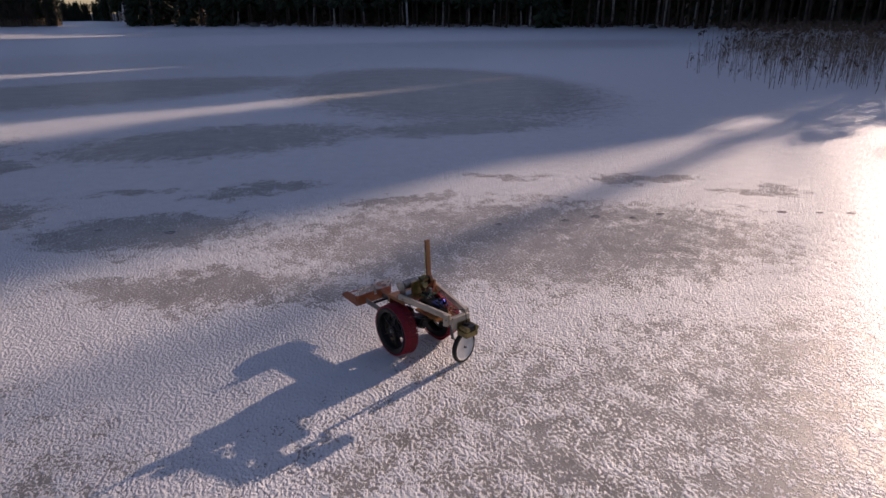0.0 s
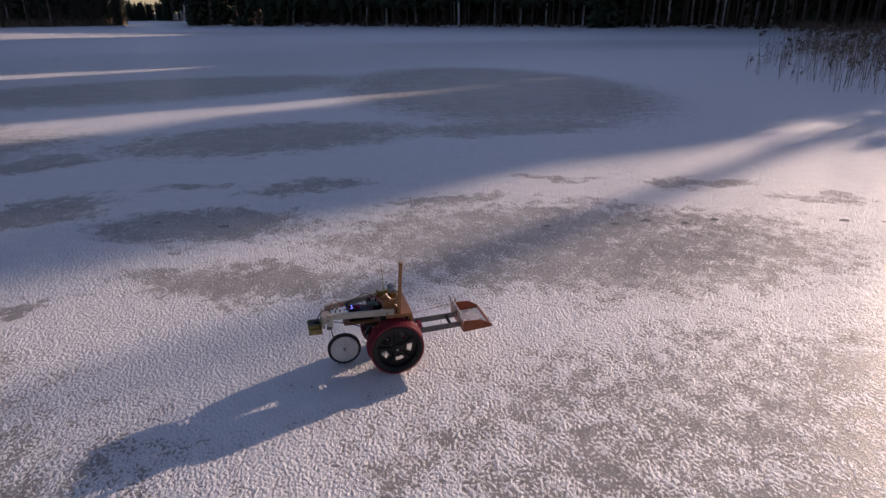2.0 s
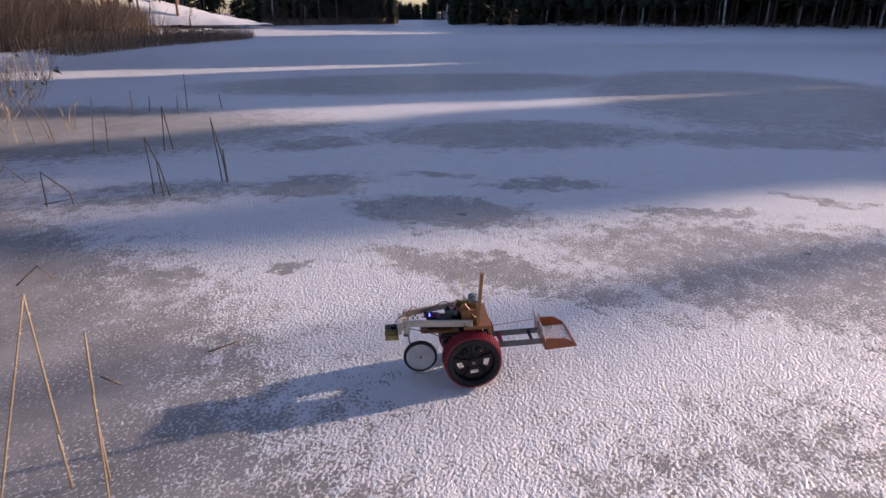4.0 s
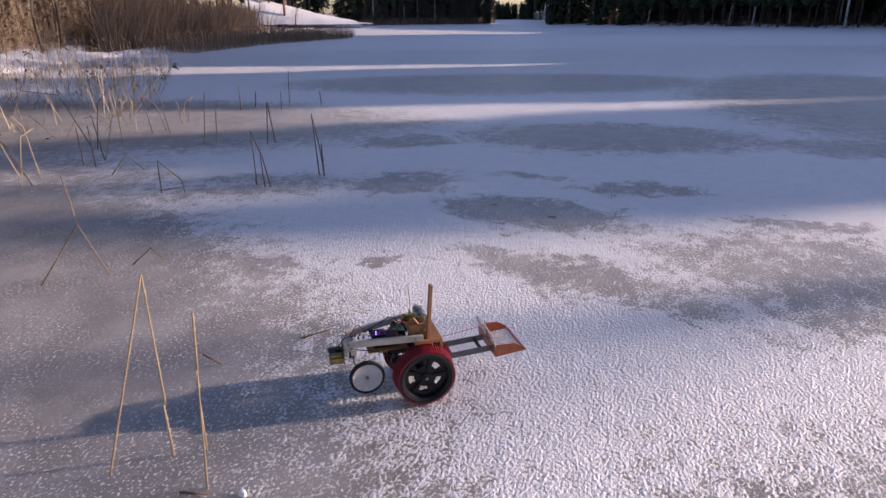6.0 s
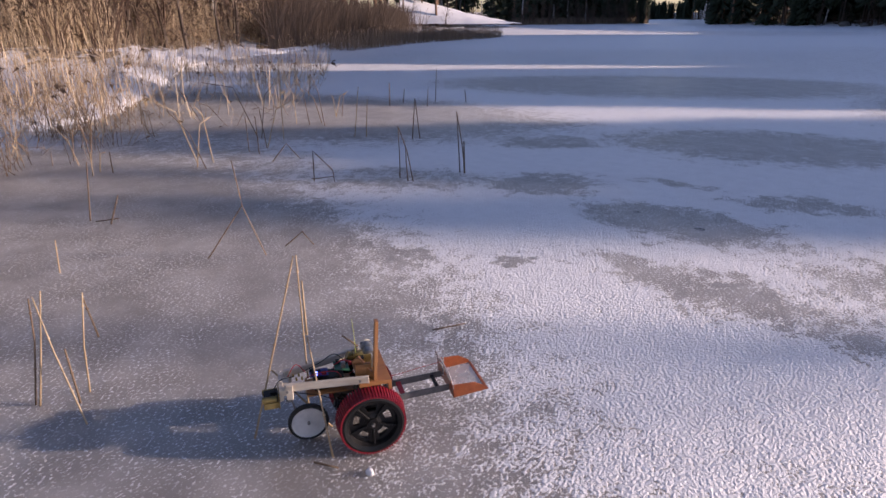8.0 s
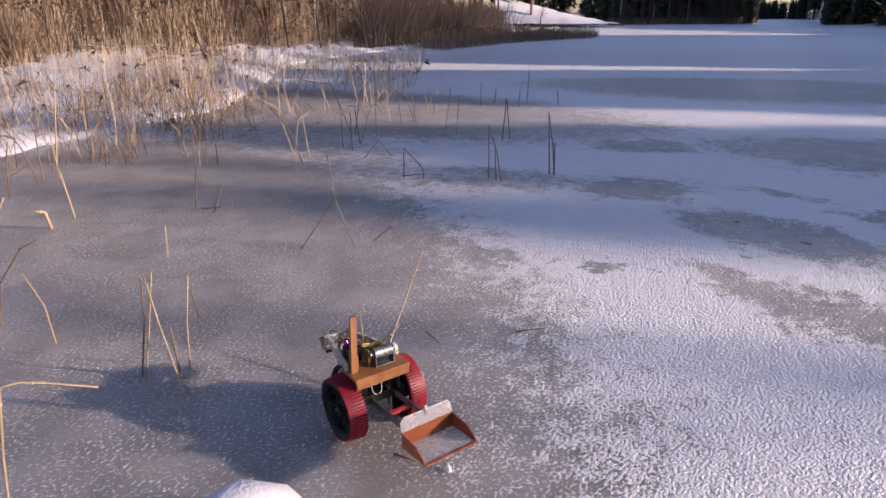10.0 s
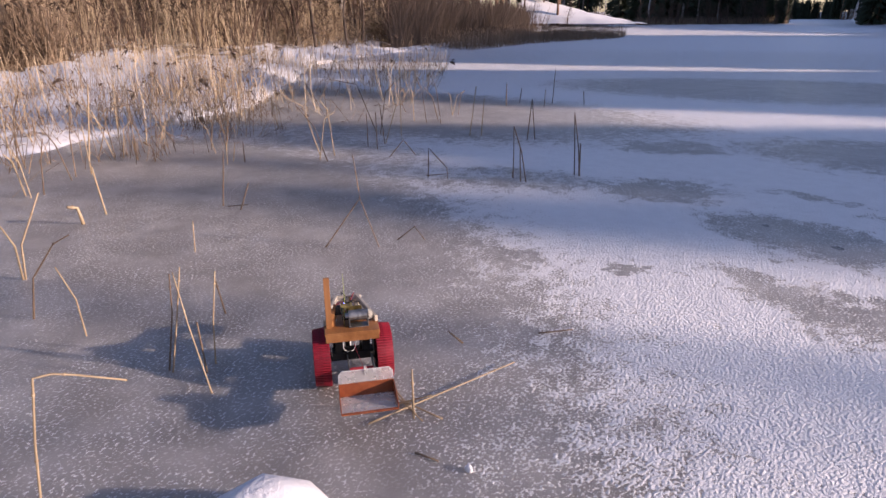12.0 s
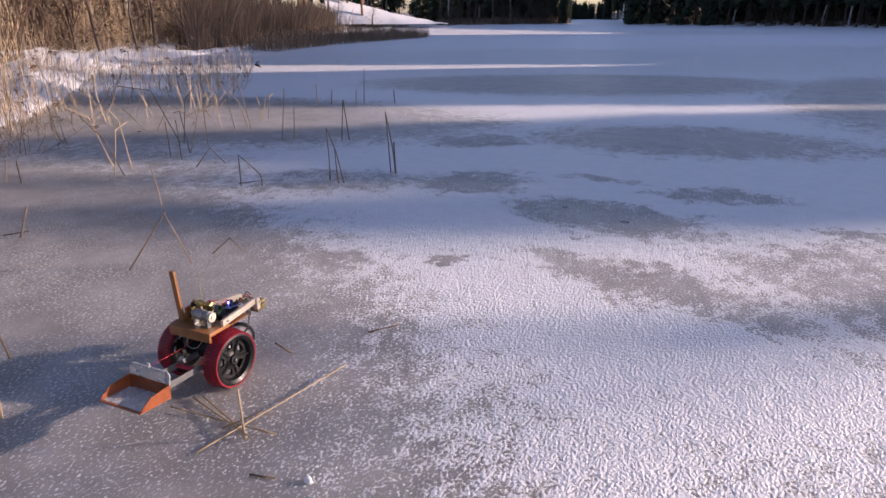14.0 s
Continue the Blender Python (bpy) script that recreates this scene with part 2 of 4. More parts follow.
def shore_radius(a):
    """How far the lake reaches from the camera in the direction a."""
    d = (math.sin(a), math.cos(a))
    best = 0
    for (x0, y0), (x1, y1) in zip(SHORE, SHORE[1:] + SHORE[:1]):
        ex, ey = x1 - x0, y1 - y0
        det = d[0] * -ey + d[1] * ex
        if abs(det) < 1e-9:
            continue
        r = (x0 * -ey + y0 * ex) / det
        k = (d[0] * y0 - d[1] * x0) / det
        if r > 0 and 0 <= k <= 1:
            best = max(best, r)
    return best


def land_height(off, x, y):
    a = math.degrees(math.atan2(x, y))
    flat = 0.15 if -56 < a < -26 else 1.0
    rise = 0.10 * (1 - math.exp(-max(off, 0) / 0.7)) + flat * (0.022 * max(off - 1.0, 0) + 0.04 * max(off - 14, 0))
    if -26 < a < 38:
        rise += min(max(off - 1.5, 0), 30) * 0.10
    wave = noise.fractal(Vector((x * 0.35, y * 0.35, 3.1)), 1.0, 2.0, 4) * min(max(off, 0) / 2.0, 1) * 0.15
    if a < -60:
        wave += noise.fractal(Vector((x * 1.1, y * 1.1, 8.3)), 1.0, 2.0, 3) * min(max(off, 0), 1) * 0.09
    return min(rise, 16) + wave - (0.12 if off <= 0 else 0)


def make_land():
    steps, rings = 900, (-0.5, 0.0, 0.25, 0.6, 1.1, 1.8, 2.7, 4, 6, 9, 14, 22, 35, 60, 110, 220, 500)
    verts, faces = [], []
    for i in range(steps):
        a = 2 * math.pi * i / steps
        r0 = shore_radius(a)
        r0 += 0.35 * noise.fractal(Vector((math.sin(a) * r0 * 0.6, math.cos(a) * r0 * 0.6, 0)), 1.0, 2.0, 4)
        for off in rings:
            x, y = math.sin(a) * (r0 + off), math.cos(a) * (r0 + off)
            verts.append((x, y, land_height(off, x, y)))
    n = len(rings)
    for i in range(steps):
        for k in range(n - 1):
            p, q = i * n + k, ((i + 1) % steps) * n + k
            faces.append((p, q, q + 1, p + 1))
    me = bpy.data.meshes.new("shore")
    me.from_pydata(verts, [], faces)
    me.materials.append(LAND)
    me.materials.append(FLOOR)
    for i, f in enumerate(me.polygons):
        f.use_smooth = True
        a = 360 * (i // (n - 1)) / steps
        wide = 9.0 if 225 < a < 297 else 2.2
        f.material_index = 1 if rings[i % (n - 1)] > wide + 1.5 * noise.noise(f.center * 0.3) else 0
    return tagged(new("ground_shore", me), "snowy lake shore rising into the wood", "shore", kind="structure")


make_land()


def place_z(x, y):
    r = math.hypot(x, y)
    return max(land_height(r - shore_radius(math.atan2(x, y)), x, y) - 0.03, 0.0)


def snow_hill():
    """The bare snow slope on the far headland."""
    bm = bmesh.new()
    bmesh.ops.create_grid(bm, size=1, x_segments=40, y_segments=20)
    for v in bm.verts:
        x, y = v.co.x, v.co.y
        h = max(0, (1 - x) / 1.7) ** 1.15 * max(0, 1 - y * y) ** 0.7
        v.co = (x * 8.0, y * 5.0, h * 2.9 - 0.15 + 0.18 * noise.noise(Vector((x * 4, y * 4, 7))))
    ob = part("snow_slope", bm, SNOW, smooth=True)
    ob.matrix_world = pose(-63.5, 62.6, 0.6, 0, 0, 44)
    tagged(ob, "bare sunlit snow slope on the far headland", "snow bank", kind="structure")


snow_hill()


# ---- reeds ----
def reed_bed(name, places, label, stem, height, lean, plume=0.5, leaves=1, radius=0.004, least=0.25):
    """A whole stand of reeds: bent stems, leaves and drooping heads in one mesh."""
    rnd = random.Random(name)
    verts, faces, index = [], [], []
    for x, y, z in places:
        h, a, l = rnd.uniform(*height), rnd.uniform(0, 6.283), abs(rnd.gauss(0, lean))
        top = Vector((x + math.cos(a) * l * h, y + math.sin(a) * l * h, z + h * max(least, 1 - l * l * 0.6)))
        bow = Vector((rnd.uniform(-1, 1), rnd.uniform(-1, 1), 0)) * 0.06 * h
        base = Vector((x, y, z - 0.05))
        pts = [base, base.lerp(top, 0.5) + bow, top]
        if rnd.random() < 0.16:
            pts[2] = pts[1] + Vector((rnd.uniform(-1, 1), rnd.uniform(-1, 1), rnd.uniform(-0.7, 0.1))) * h * 0.45
        w0 = len(verts)
        for k, p in enumerate(pts):
            r = radius * (1.15 - 0.3 * k) * (0.8 + 0.4 * rnd.random())
            for c in range(3):
                verts.append((p.x + r * math.cos(c * 2.094 + a), p.y + r * math.sin(c * 2.094 + a), p.z))
        for k in range(2):
            for c in range(3):
                d = w0 + k * 3
                faces.append((d + c, d + (c + 1) % 3, d + 3 + (c + 1) % 3, d + 3 + c))
                index.append(0)
        for _ in range(leaves):
            if rnd.random() < 0.55:
                p = pts[0].lerp(pts[1], rnd.uniform(0.4, 1.0))
                b, n = rnd.uniform(0, 6.283), rnd.uniform(0.12, 0.32) * h
                q = p + Vector((math.cos(b) * n * 0.6, math.sin(b) * n * 0.6, n * rnd.uniform(0.0, 0.5)))
                e = q + Vector((math.cos(b) * n * 0.6, math.sin(b) * n * 0.6, -n * rnd.uniform(0.1, 0.6)))
                s = Vector((-math.sin(b), math.cos(b), 0.3)) * radius * 1.6
                w = len(verts)
                verts += [tuple(p - s * 0.5), tuple(p + s * 0.5), tuple(q + s), tuple(q - s), tuple(e)]
                faces += [(w, w + 1, w + 2, w + 3), (w + 3, w + 2, w + 4)]
                index += [0, 0]
        if rnd.random() < plume:
            p, b = pts[2], rnd.uniform(0, 6.283)
            for k in range(4):
                c = b + rnd.uniform(-0.7, 0.7)
                n = rnd.uniform(0.07, 0.16) * min(h, 1.6)
                e = p + Vector((math.cos(c) * n, math.sin(c) * n, rnd.uniform(-0.9, 0.35) * n))
                s = Vector((-math.sin(c), math.cos(c), 0.6)) * n * 0.16
                mid = p.lerp(e, 0.55) + Vector((0, 0, n * 0.2))
                w = len(verts)
                verts += [tuple(p), tuple(mid + s), tuple(e), tuple(mid - s)]
                faces.append((w, w + 1, w + 2, w + 3))
                index.append(1)
    return stuff_mesh(name, verts, faces, (stem, PLUME), index, label, "reeds")


def inside(x, y, poly):
    hit = False
    for (x0, y0), (x1, y1) in zip(poly, poly[1:] + poly[:1]):
        if (y0 > y) != (y1 > y) and x < (x1 - x0) * (y - y0) / (y1 - y0) + x0:
            hit = not hit
    return hit


def scatter(poly, count, seed, keep=None):
    rnd = random.Random(seed)
    xs, ys = [p[0] for p in poly], [p[1] for p in poly]
    out = []
    while len(out) < count:
        x, y = rnd.uniform(min(xs), max(xs)), rnd.uniform(min(ys), max(ys))
        if inside(x, y, poly) and (keep is None or rnd.random() < keep(x, y)):
            out.append((x, y, place_z(x, y)))
    return out


def clumpy(scale, power=1.0):
    return lambda x, y: max(0.0, min(1.0, 0.5 + 1.6 * noise.noise(Vector((x * scale, y * scale, 5.5))))) ** power


reed_bed("shore_reeds", scatter(((-19.5, -6), (-21.5, 0.5), (-22.5, 4.5), (-24.5, 9), (-27.5, 14), (-34, 23), (-42, 20), (-40, 4), (-31, -9)), 9500, 1, clumpy(0.5)),
         "dense tall tan dry reeds on the snowy bank", REED, (0.9, 2.6), 0.26, 0.45, 3, 0.007)
BANK = ((-7.4, 1.2), (-7.8, 4.2), (-10.5, 6.5), (-16, 10.5), (-20, 9.5), (-17, 4.6), (-12, 1.2), (-9, 0.2))
reed_bed("bank_reeds", scatter(BANK, 620, 2, clumpy(1.1, 1.8)), "sparse tan reeds standing through snow and ice at the bank", REED, (0.3, 1.0), 0.62, 0.10, 1, 0.0045)
reed_bed("bank_old_reeds", scatter(BANK, 420, 12, clumpy(0.9, 1.6)), "dark weathered reeds leaning among the tan ones at the bank", REED_OLD, (0.25, 1.1), 0.75, 0.22, 2, 0.0045)
reed_bed("bank_stubble", scatter(((-6.6, -0.8), (-6.9, 1.6), (-8.4, 2.6), (-10.5, 3.2), (-13.5, 1.0), (-12.0, -2.5)), 1100, 3, clumpy(1.2)),
         "broken dark reed stubble on the near bank", REED_OLD, (0.15, 0.8), 0.6, 0.05, 1, 0.004)
reed_bed("bank_litter", scatter(((-8.0, -2.0), (-8.4, 1.6), (-11.0, 4.0), (-17, 7.0), (-20.0, 5.0), (-18.5, -3.0)), 2200, 6, clumpy(0.8)),
         "fallen tan reed litter lying on the snow", REED, (0.4, 1.0), 1.5, 0.03, 1, 0.005, 0.06)
reed_bed("old_reeds", scatter(((-18.8, -6), (-20.8, 0.5), (-21.8, 4.5), (-23.5, 9), (-26.5, 14), (-35, 25), (-42, 22), (-34, 4), (-26, -8)), 2600, 7, clumpy(0.7)),
         "weathered brown reeds among the tan ones", REED_OLD, (0.5, 2.0), 0.55, 0.6, 3, 0.007)
reed_bed("dark_tussock", scatter(((-17.6, -0.9), (-17.6, 0.5), (-18.3, 1.0), (-19.0, 0.6), (-19.0, -1.0)), 2200, 8),
         "dark brown tussock of matted dead reeds", REED_OLD, (0.4, 1.5), 0.45, 0.1, 2, 0.010)
reed_bed("far_reeds", scatter(((-22.5, 15.8), (-26.4, 22.8), (-29.4, 32.4), (-32, 36), (-35.4, 33.6), (-37, 27.6), (-33.6, 21.6), (-26.4, 15.8)), 6500, 4),
         "dark brown reed belt before the headland", REED_OLD, (0.3, 0.85), 0.16, 0.15, 1, 0.008)
reed_bed("right_reeds", scatter(((6.3, 17.2), (6.2, 12.6), (8.4, 11.5), (15, 12.5), (25, 20), (28, 36), (22, 34), (14, 31)), 5200, 5, lambda x, y: 0.10 + 0.90 * min(1, max(0, (x - 5.5) / 6.0))),
         "dark dry reeds with nodding heads standing in the ice", REED_OLD, (0.35, 1.15), 0.07, 0.6, 1, 0.0042)


# ---- trees ----
def spruce(name, height, radius, seed, low):
    rnd = random.Random(seed)
    tree = tagged(new(name), "tall dark green spruce on the snowy shore", "tree", "trees of the wood")
    bm = bmesh.new()
    wire(bm, [(0, 0, -0.4), (0.03, 0.02, height * 0.4), (0, 0.04, height * 0.97)], 0.16, 7, 0.02)
    part("trunk", bm, BARK, tree, smooth=True)
    bm = bmesh.new()
    z = low
    while z < height:
        k = (z - low) / (height - low)
        for _ in range(14):
            a = rnd.uniform(0, 6.283)
            n = radius * (1 - k ** 4.5) * rnd.uniform(0.6, 1.1) + 0.15
            out, side = Vector((math.cos(a), math.sin(a), 0)), Vector((-math.sin(a), math.cos(a), 0))
            z0 = z + rnd.uniform(-0.2, 0.2)
            line = [Vector((0, 0, z0)), out * n * 0.5 + Vector((0, 0, z0 - n * 0.10)), out * n + Vector((0, 0, z0 - n * rnd.uniform(0.2, 0.45)))]
            w = n * rnd.uniform(0.10, 0.17) + 0.05
            p = [bm.verts.new(q) for q in line]
            for s in (-1, 1):
                l1 = bm.verts.new(line[1] + side * s * w * rnd.uniform(0.8, 1.3) + Vector((0, 0, -w * 0.5)))
                l2 = bm.verts.new(line[2] + side * s * w * 0.5 - out * n * 0.12 + Vector((0, 0, -w * 0.7)))
                bm.faces.new((p[0], p[1], l1))
                bm.faces.new((p[1], p[2], l2, l1))
            d = bm.verts.new(line[1] + out * n * 0.2 + Vector((0, 0, -w * 1.5)))
            bm.faces.new((p[1], p[2], d))
        z += height / 34
    part("crown", bm, NEEDLE, tree)
    return tree


def broadleaf(name, height, seed, bark, label, forks=9, first=0.35, twigs=5, lean=0.3):
    rnd = random.Random(seed)
    tree = tagged(new(name), label, "tree", "trees of the wood")
    spine = curve([(0, 0, -0.4), (rnd.uniform(-.15, .15), rnd.uniform(-.15, .15), height * 0.35), (rnd.uniform(-lean, lean), rnd.uniform(-lean, lean), height * 0.7), (rnd.uniform(-lean, lean), rnd.uniform(-lean, lean), height)], 4)
    bm = bmesh.new()
    wire(bm, spine, 0.013 * height + 0.015, 7, 0.015)
    part("trunk", bm, bark, tree, smooth=True)
    bm = bmesh.new()
    for i in range(forks):
        k = first + (0.97 - first) * i / forks
        p = spine[min(int(k * len(spine)), len(spine) - 1)]
        a, n = rnd.uniform(0, 6.283), height * (1.05 - k) * rnd.uniform(0.25, 0.42) + 0.25
        e = p + Vector((math.cos(a) * n * 0.75, math.sin(a) * n * 0.75, n * rnd.uniform(0.4, 0.8)))
        wire(bm, [p, p.lerp(e, 0.5) + Vector((0, 0, -0.05 * n)), e], 0.006 * height * 0.5, 4, 0.006)
        for _ in range(twigs):
            q = p.lerp(e, rnd.uniform(0.3, 1))
            b, m = rnd.uniform(0, 6.283), n * rnd.uniform(0.25, 0.55)
            wire(bm, [q, q + Vector((math.cos(b) * m, math.sin(b) * m, m * rnd.uniform(-0.3, 0.8)))], 0.009, 3, 0.003)
    part("crown", bm, TWIG, tree)
    return tree


def pine(name, height, seed):
    rnd = random.Random(seed)
    tree = tagged(new(name), "tall pine with a bare reddish trunk", "tree", "trees of the wood")
    bm = bmesh.new()
    wire(bm, curve([(0, 0, -0.4), (0.1, 0.05, height * 0.5), (-0.05, 0.1, height)], 4), 0.19, 8, 0.04)
    part("trunk", bm, PINE_BARK, tree, smooth=True)
    bm = bmesh.new()
    for i in range(26):
        a, z = rnd.uniform(0, 6.283), height * rnd.uniform(0.52, 1.0)
        n = rnd.uniform(0.5, 2.1)
        c = Vector((math.cos(a) * n, math.sin(a) * n, z))
        for _ in range(26):
            d = Vector((rnd.gauss(0, 1), rnd.gauss(0, 1), rnd.gauss(0, 0.6))) * 0.42
            t = Vector((rnd.uniform(-1, 1), rnd.uniform(-1, 1), rnd.uniform(-0.3, 0.6))) * 0.3
            s = t.cross(Vector((0.3, 0.5, 1))) * 0.35
            p = c + d
            bm.faces.new([bm.verts.new(q) for q in (p - t, p + s, p + t, p - s)])
    part("crown", bm, NEEDLE, tree)
    return tree


SPRUCES = [spruce("spruce", 15.0, 2.0, 11, 0.7), spruce("spruce", 14.6, 1.95, 12, 3.6), spruce("spruce", 15.6, 2.1, 13, 4.6), spruce("spruce", 7.0, 1.4, 14, 0.5)]
BIRCHES = [broadleaf("birch", 12, 21, BIRCH_BARK, "leafless birch with a white trunk", 12), broadleaf("birch", 10, 22, BIRCH_BARK, "slender leafless birch with a white trunk", 10, 0.3, 5, 0.8)]
ALDERS = [broadleaf("alder", 6, 31, BARK, "leafless brown alder at the water's edge", 14, 0.12, 6, 0.7), broadleaf("alder", 4.5, 32, TWIG, "leafless thin brown alder bush", 14, 0.06, 7, 0.8)]
PINES = [pine("pine", 15, 41), pine("pine", 13.5, 42)]
used = set()


def plant(kinds, x, y, rnd, scale=(0.9, 1.1)):
    ob = rnd.choice(kinds)
    m = pose(x, y, place_z(x, y), 0, 0, rnd.uniform(0, 360))
    if ob.name not in used:
        used.add(ob.name)
        placed = ob
    else:
        placed = copy_thing(ob, m)
    k = rnd.uniform(*scale)
    placed.matrix_world = m @ Matrix.Diagonal((k, k, rnd.uniform(0.96, 1.04) * k, 1))


UX, UY = math.sin(radians(SUN_AZ)), math.cos(radians(SUN_AZ))


def sunward(u, s):
    """A place u metres towards the sun and s metres to the left of that line."""
    return u * UX - s * UY, u * UY + s * UX


def shore_u(s):
    u = 20.0
    while u < 260:
        x, y = sunward(u, s)
        if math.hypot(x, y) > shore_radius(math.atan2(x, y)):
            return u
        u += 0.5
    return u


rnd = random.Random(5)
# the wood on the sunward and far shores; two clearings let the sun through
def tall(u, s):
    """The trees' size: their unseen tops are set so that the shade ends on a chosen line; low along the far end of the
    lake.
    """
    reach = 4.0 if s < 50 else -30.0
    return max(0.85, (u + reach) * math.tan(radians(SUN_EL)) / 15.0)


s, deep = 4.4, []
while s < 97:
    for row in range(6):
        t = s + rnd.uniform(-0.7, 0.7)
        for lane, half in ((9.45, 1.69 * tall(shore_u(9.45) + row * 2.6, 9)), (18.6, 1.62 * tall(shore_u(18.6) + row * 2.6, 18))):
            if abs(t - lane) < half:
                t = lane + math.copysign(half + 0.02, t - lane)
        t = max(t, 4.5)
        u = shore_u(t) + 1.0 + row * 2.6 + rnd.uniform(-0.8, 0.8)
        if row > 1:
            x, y = sunward(u, t)
            k = tall(u, t) * rnd.uniform(0.96, 1.0)
            deep.append(pose(x, y, place_z(x, y), 0, 0, rnd.uniform(0, 360)) @ Matrix.Diagonal((k, k, k, 1)))
        else:
            plant(SPRUCES[1:3] if rnd.random() < 0.85 else SPRUCES[3:], *sunward(u, t), rnd, (tall(u, t) * 0.97, tall(u, t) * 0.99))
    s += 1.5 if s < 34 else 1.9


def deep_wood(name, places, label):
    """The trees behind the first rows, too many to count, in one mesh."""
    verts, faces, index = [], [], []
    for m in places:
        for ob in SPRUCES[0].children:
            base, slot = len(verts), 0 if ob.name.startswith("trunk") else 1
            verts += [tuple(m @ v.co) for v in ob.data.vertices]
            faces += [tuple(base + k for k in f.vertices) for f in ob.data.polygons]
            index += [slot] * len(ob.data.polygons)
    stuff_mesh(name, verts, faces, (BARK, NEEDLE), index, label, "trees")


inner = random.Random(77)
for _ in range(90):
    a = inner.uniform(-41, -26.8)
    r = shore_radius(radians(a)) + inner.uniform(10, 30)
    k = inner.uniform(0.36, 0.48) if -31.2 < a else inner.uniform(0.7, 1.0)
    x, y = math.sin(radians(a)) * r, math.cos(radians(a)) * r
    deep.append(pose(x, y, place_z(x, y), 0, 0, inner.uniform(0, 360)) @ Matrix.Diagonal((k, k, k, 1)))
deep_wood("deep_wood", deep, "dense dark spruce wood behind the shore")
# one tall birch stands in the clearing through which the sun comes, thin low trees beside it
plant(BIRCHES[:1], *sunward(shore_u(2.62) + 2.0, 2.62), rnd, (1.65, 1.65))
for t in (0.6, 1.7, 2.6, 3.2, 3.8, 3.0):
    plant(BIRCHES, *sunward(shore_u(t) + rnd.uniform(0.5, 9), t), rnd, (0.75, 0.9))
for t in (1.5, 2.1, 2.7, 3.3, 3.9):
    plant(PINES, *sunward(shore_u(t) + rnd.uniform(0.5, 3), t), rnd, (0.60, 0.66))
# spruces added in the second clearing, their height set to cut its sunlight short
for t in (17.4, 18.2, 19.0, 19.8):
    u = shore_u(t) + 2.5
    k = (u - 4.5) * math.tan(radians(SUN_EL)) / 15.0
    plant(SPRUCES[1:2], *sunward(u, t), rnd, (k, k))
# unseen small pines added in the sunward reeds to cast dapples on the ice
for i in range(16):
    u, t = 18.0 + 0.5 * i, (0.2, 1.9, 3.0, 1.0, 2.5)[i % 5] + rnd.uniform(-0.25, 0.25)
    k = 0.18 + 0.009 * i
    plant(PINES, *sunward(u, t), rnd, (k, k))
for t in (2.2, 3.0, 15, 22, 26, 29, 35, 40, 44, 52, 57, 63, 70, 77, 84, 91, 24, 27.5, 31, 33, 37, 42, 47, 50, 55, 60, 66, 73):
    plant(BIRCHES, *sunward(shore_u(t) + rnd.uniform(0.3, 4.0), t), rnd)
for t in np.linspace(19, 108, 46):
    plant(ALDERS, *sunward(shore_u(t) + rnd.uniform(0.0, 1.0), t + rnd.uniform(-0.6, 0.6)), rnd, (0.5, 0.9))
# the sound between the shores, with a lower wood far behind it
for _ in range(120):
    a = radians(rnd.uniform(-31.5, -17.5))
    r = shore_radius(a) + rnd.uniform(1, 22)
    far = -31.2 < math.degrees(a) < -26.8
    plant(SPRUCES[:3] + PINES if rnd.random() < 0.8 or far else BIRCHES, math.sin(a) * r, math.cos(a) * r, rnd, (0.36, 0.48) if far else (0.9, 1.1))
# the headland with its mixed wood
for _ in range(90):
    a = radians(rnd.uniform(-49, -30))
    r = shore_radius(a) + (rnd.uniform(2, 22) if a > radians(-40.5) else rnd.uniform(38, 60))
    plant((SPRUCES[:3] + PINES) if rnd.random() < 0.3 else BIRCHES + ALDERS[:1], math.sin(a) * r, math.cos(a) * r, rnd)
for _ in range(60):
    a = radians(rnd.uniform(-41, -29.6))
    r = shore_radius(a) + rnd.uniform(0.2, 2)
    plant(ALDERS, math.sin(a) * r, math.cos(a) * r, rnd, (0.5, 0.9))
# the wood behind the reedy bank
for _ in range(110):
    a = radians(rnd.uniform(-92, -47))
    r = max(shore_radius(a) + rnd.uniform(8, 40), 31)
    plant(PINES + BIRCHES + SPRUCES[1:3], math.sin(a) * r, math.cos(a) * r, rnd)
for _ in range(60):
    a = radians(rnd.uniform(-86, -46))
    r = max(shore_radius(a) + rnd.uniform(3, 14), 27)
    plant(ALDERS, math.sin(a) * r, math.cos(a) * r, rnd, (0.5, 1.0))
# the shore behind the camera
for _ in range(46):
    a = radians(rnd.uniform(120, 262))
    r = shore_radius(a) + rnd.uniform(7, 26)
    plant(PINES + BIRCHES + SPRUCES[1:3], math.sin(a) * r, math.cos(a) * r, rnd)


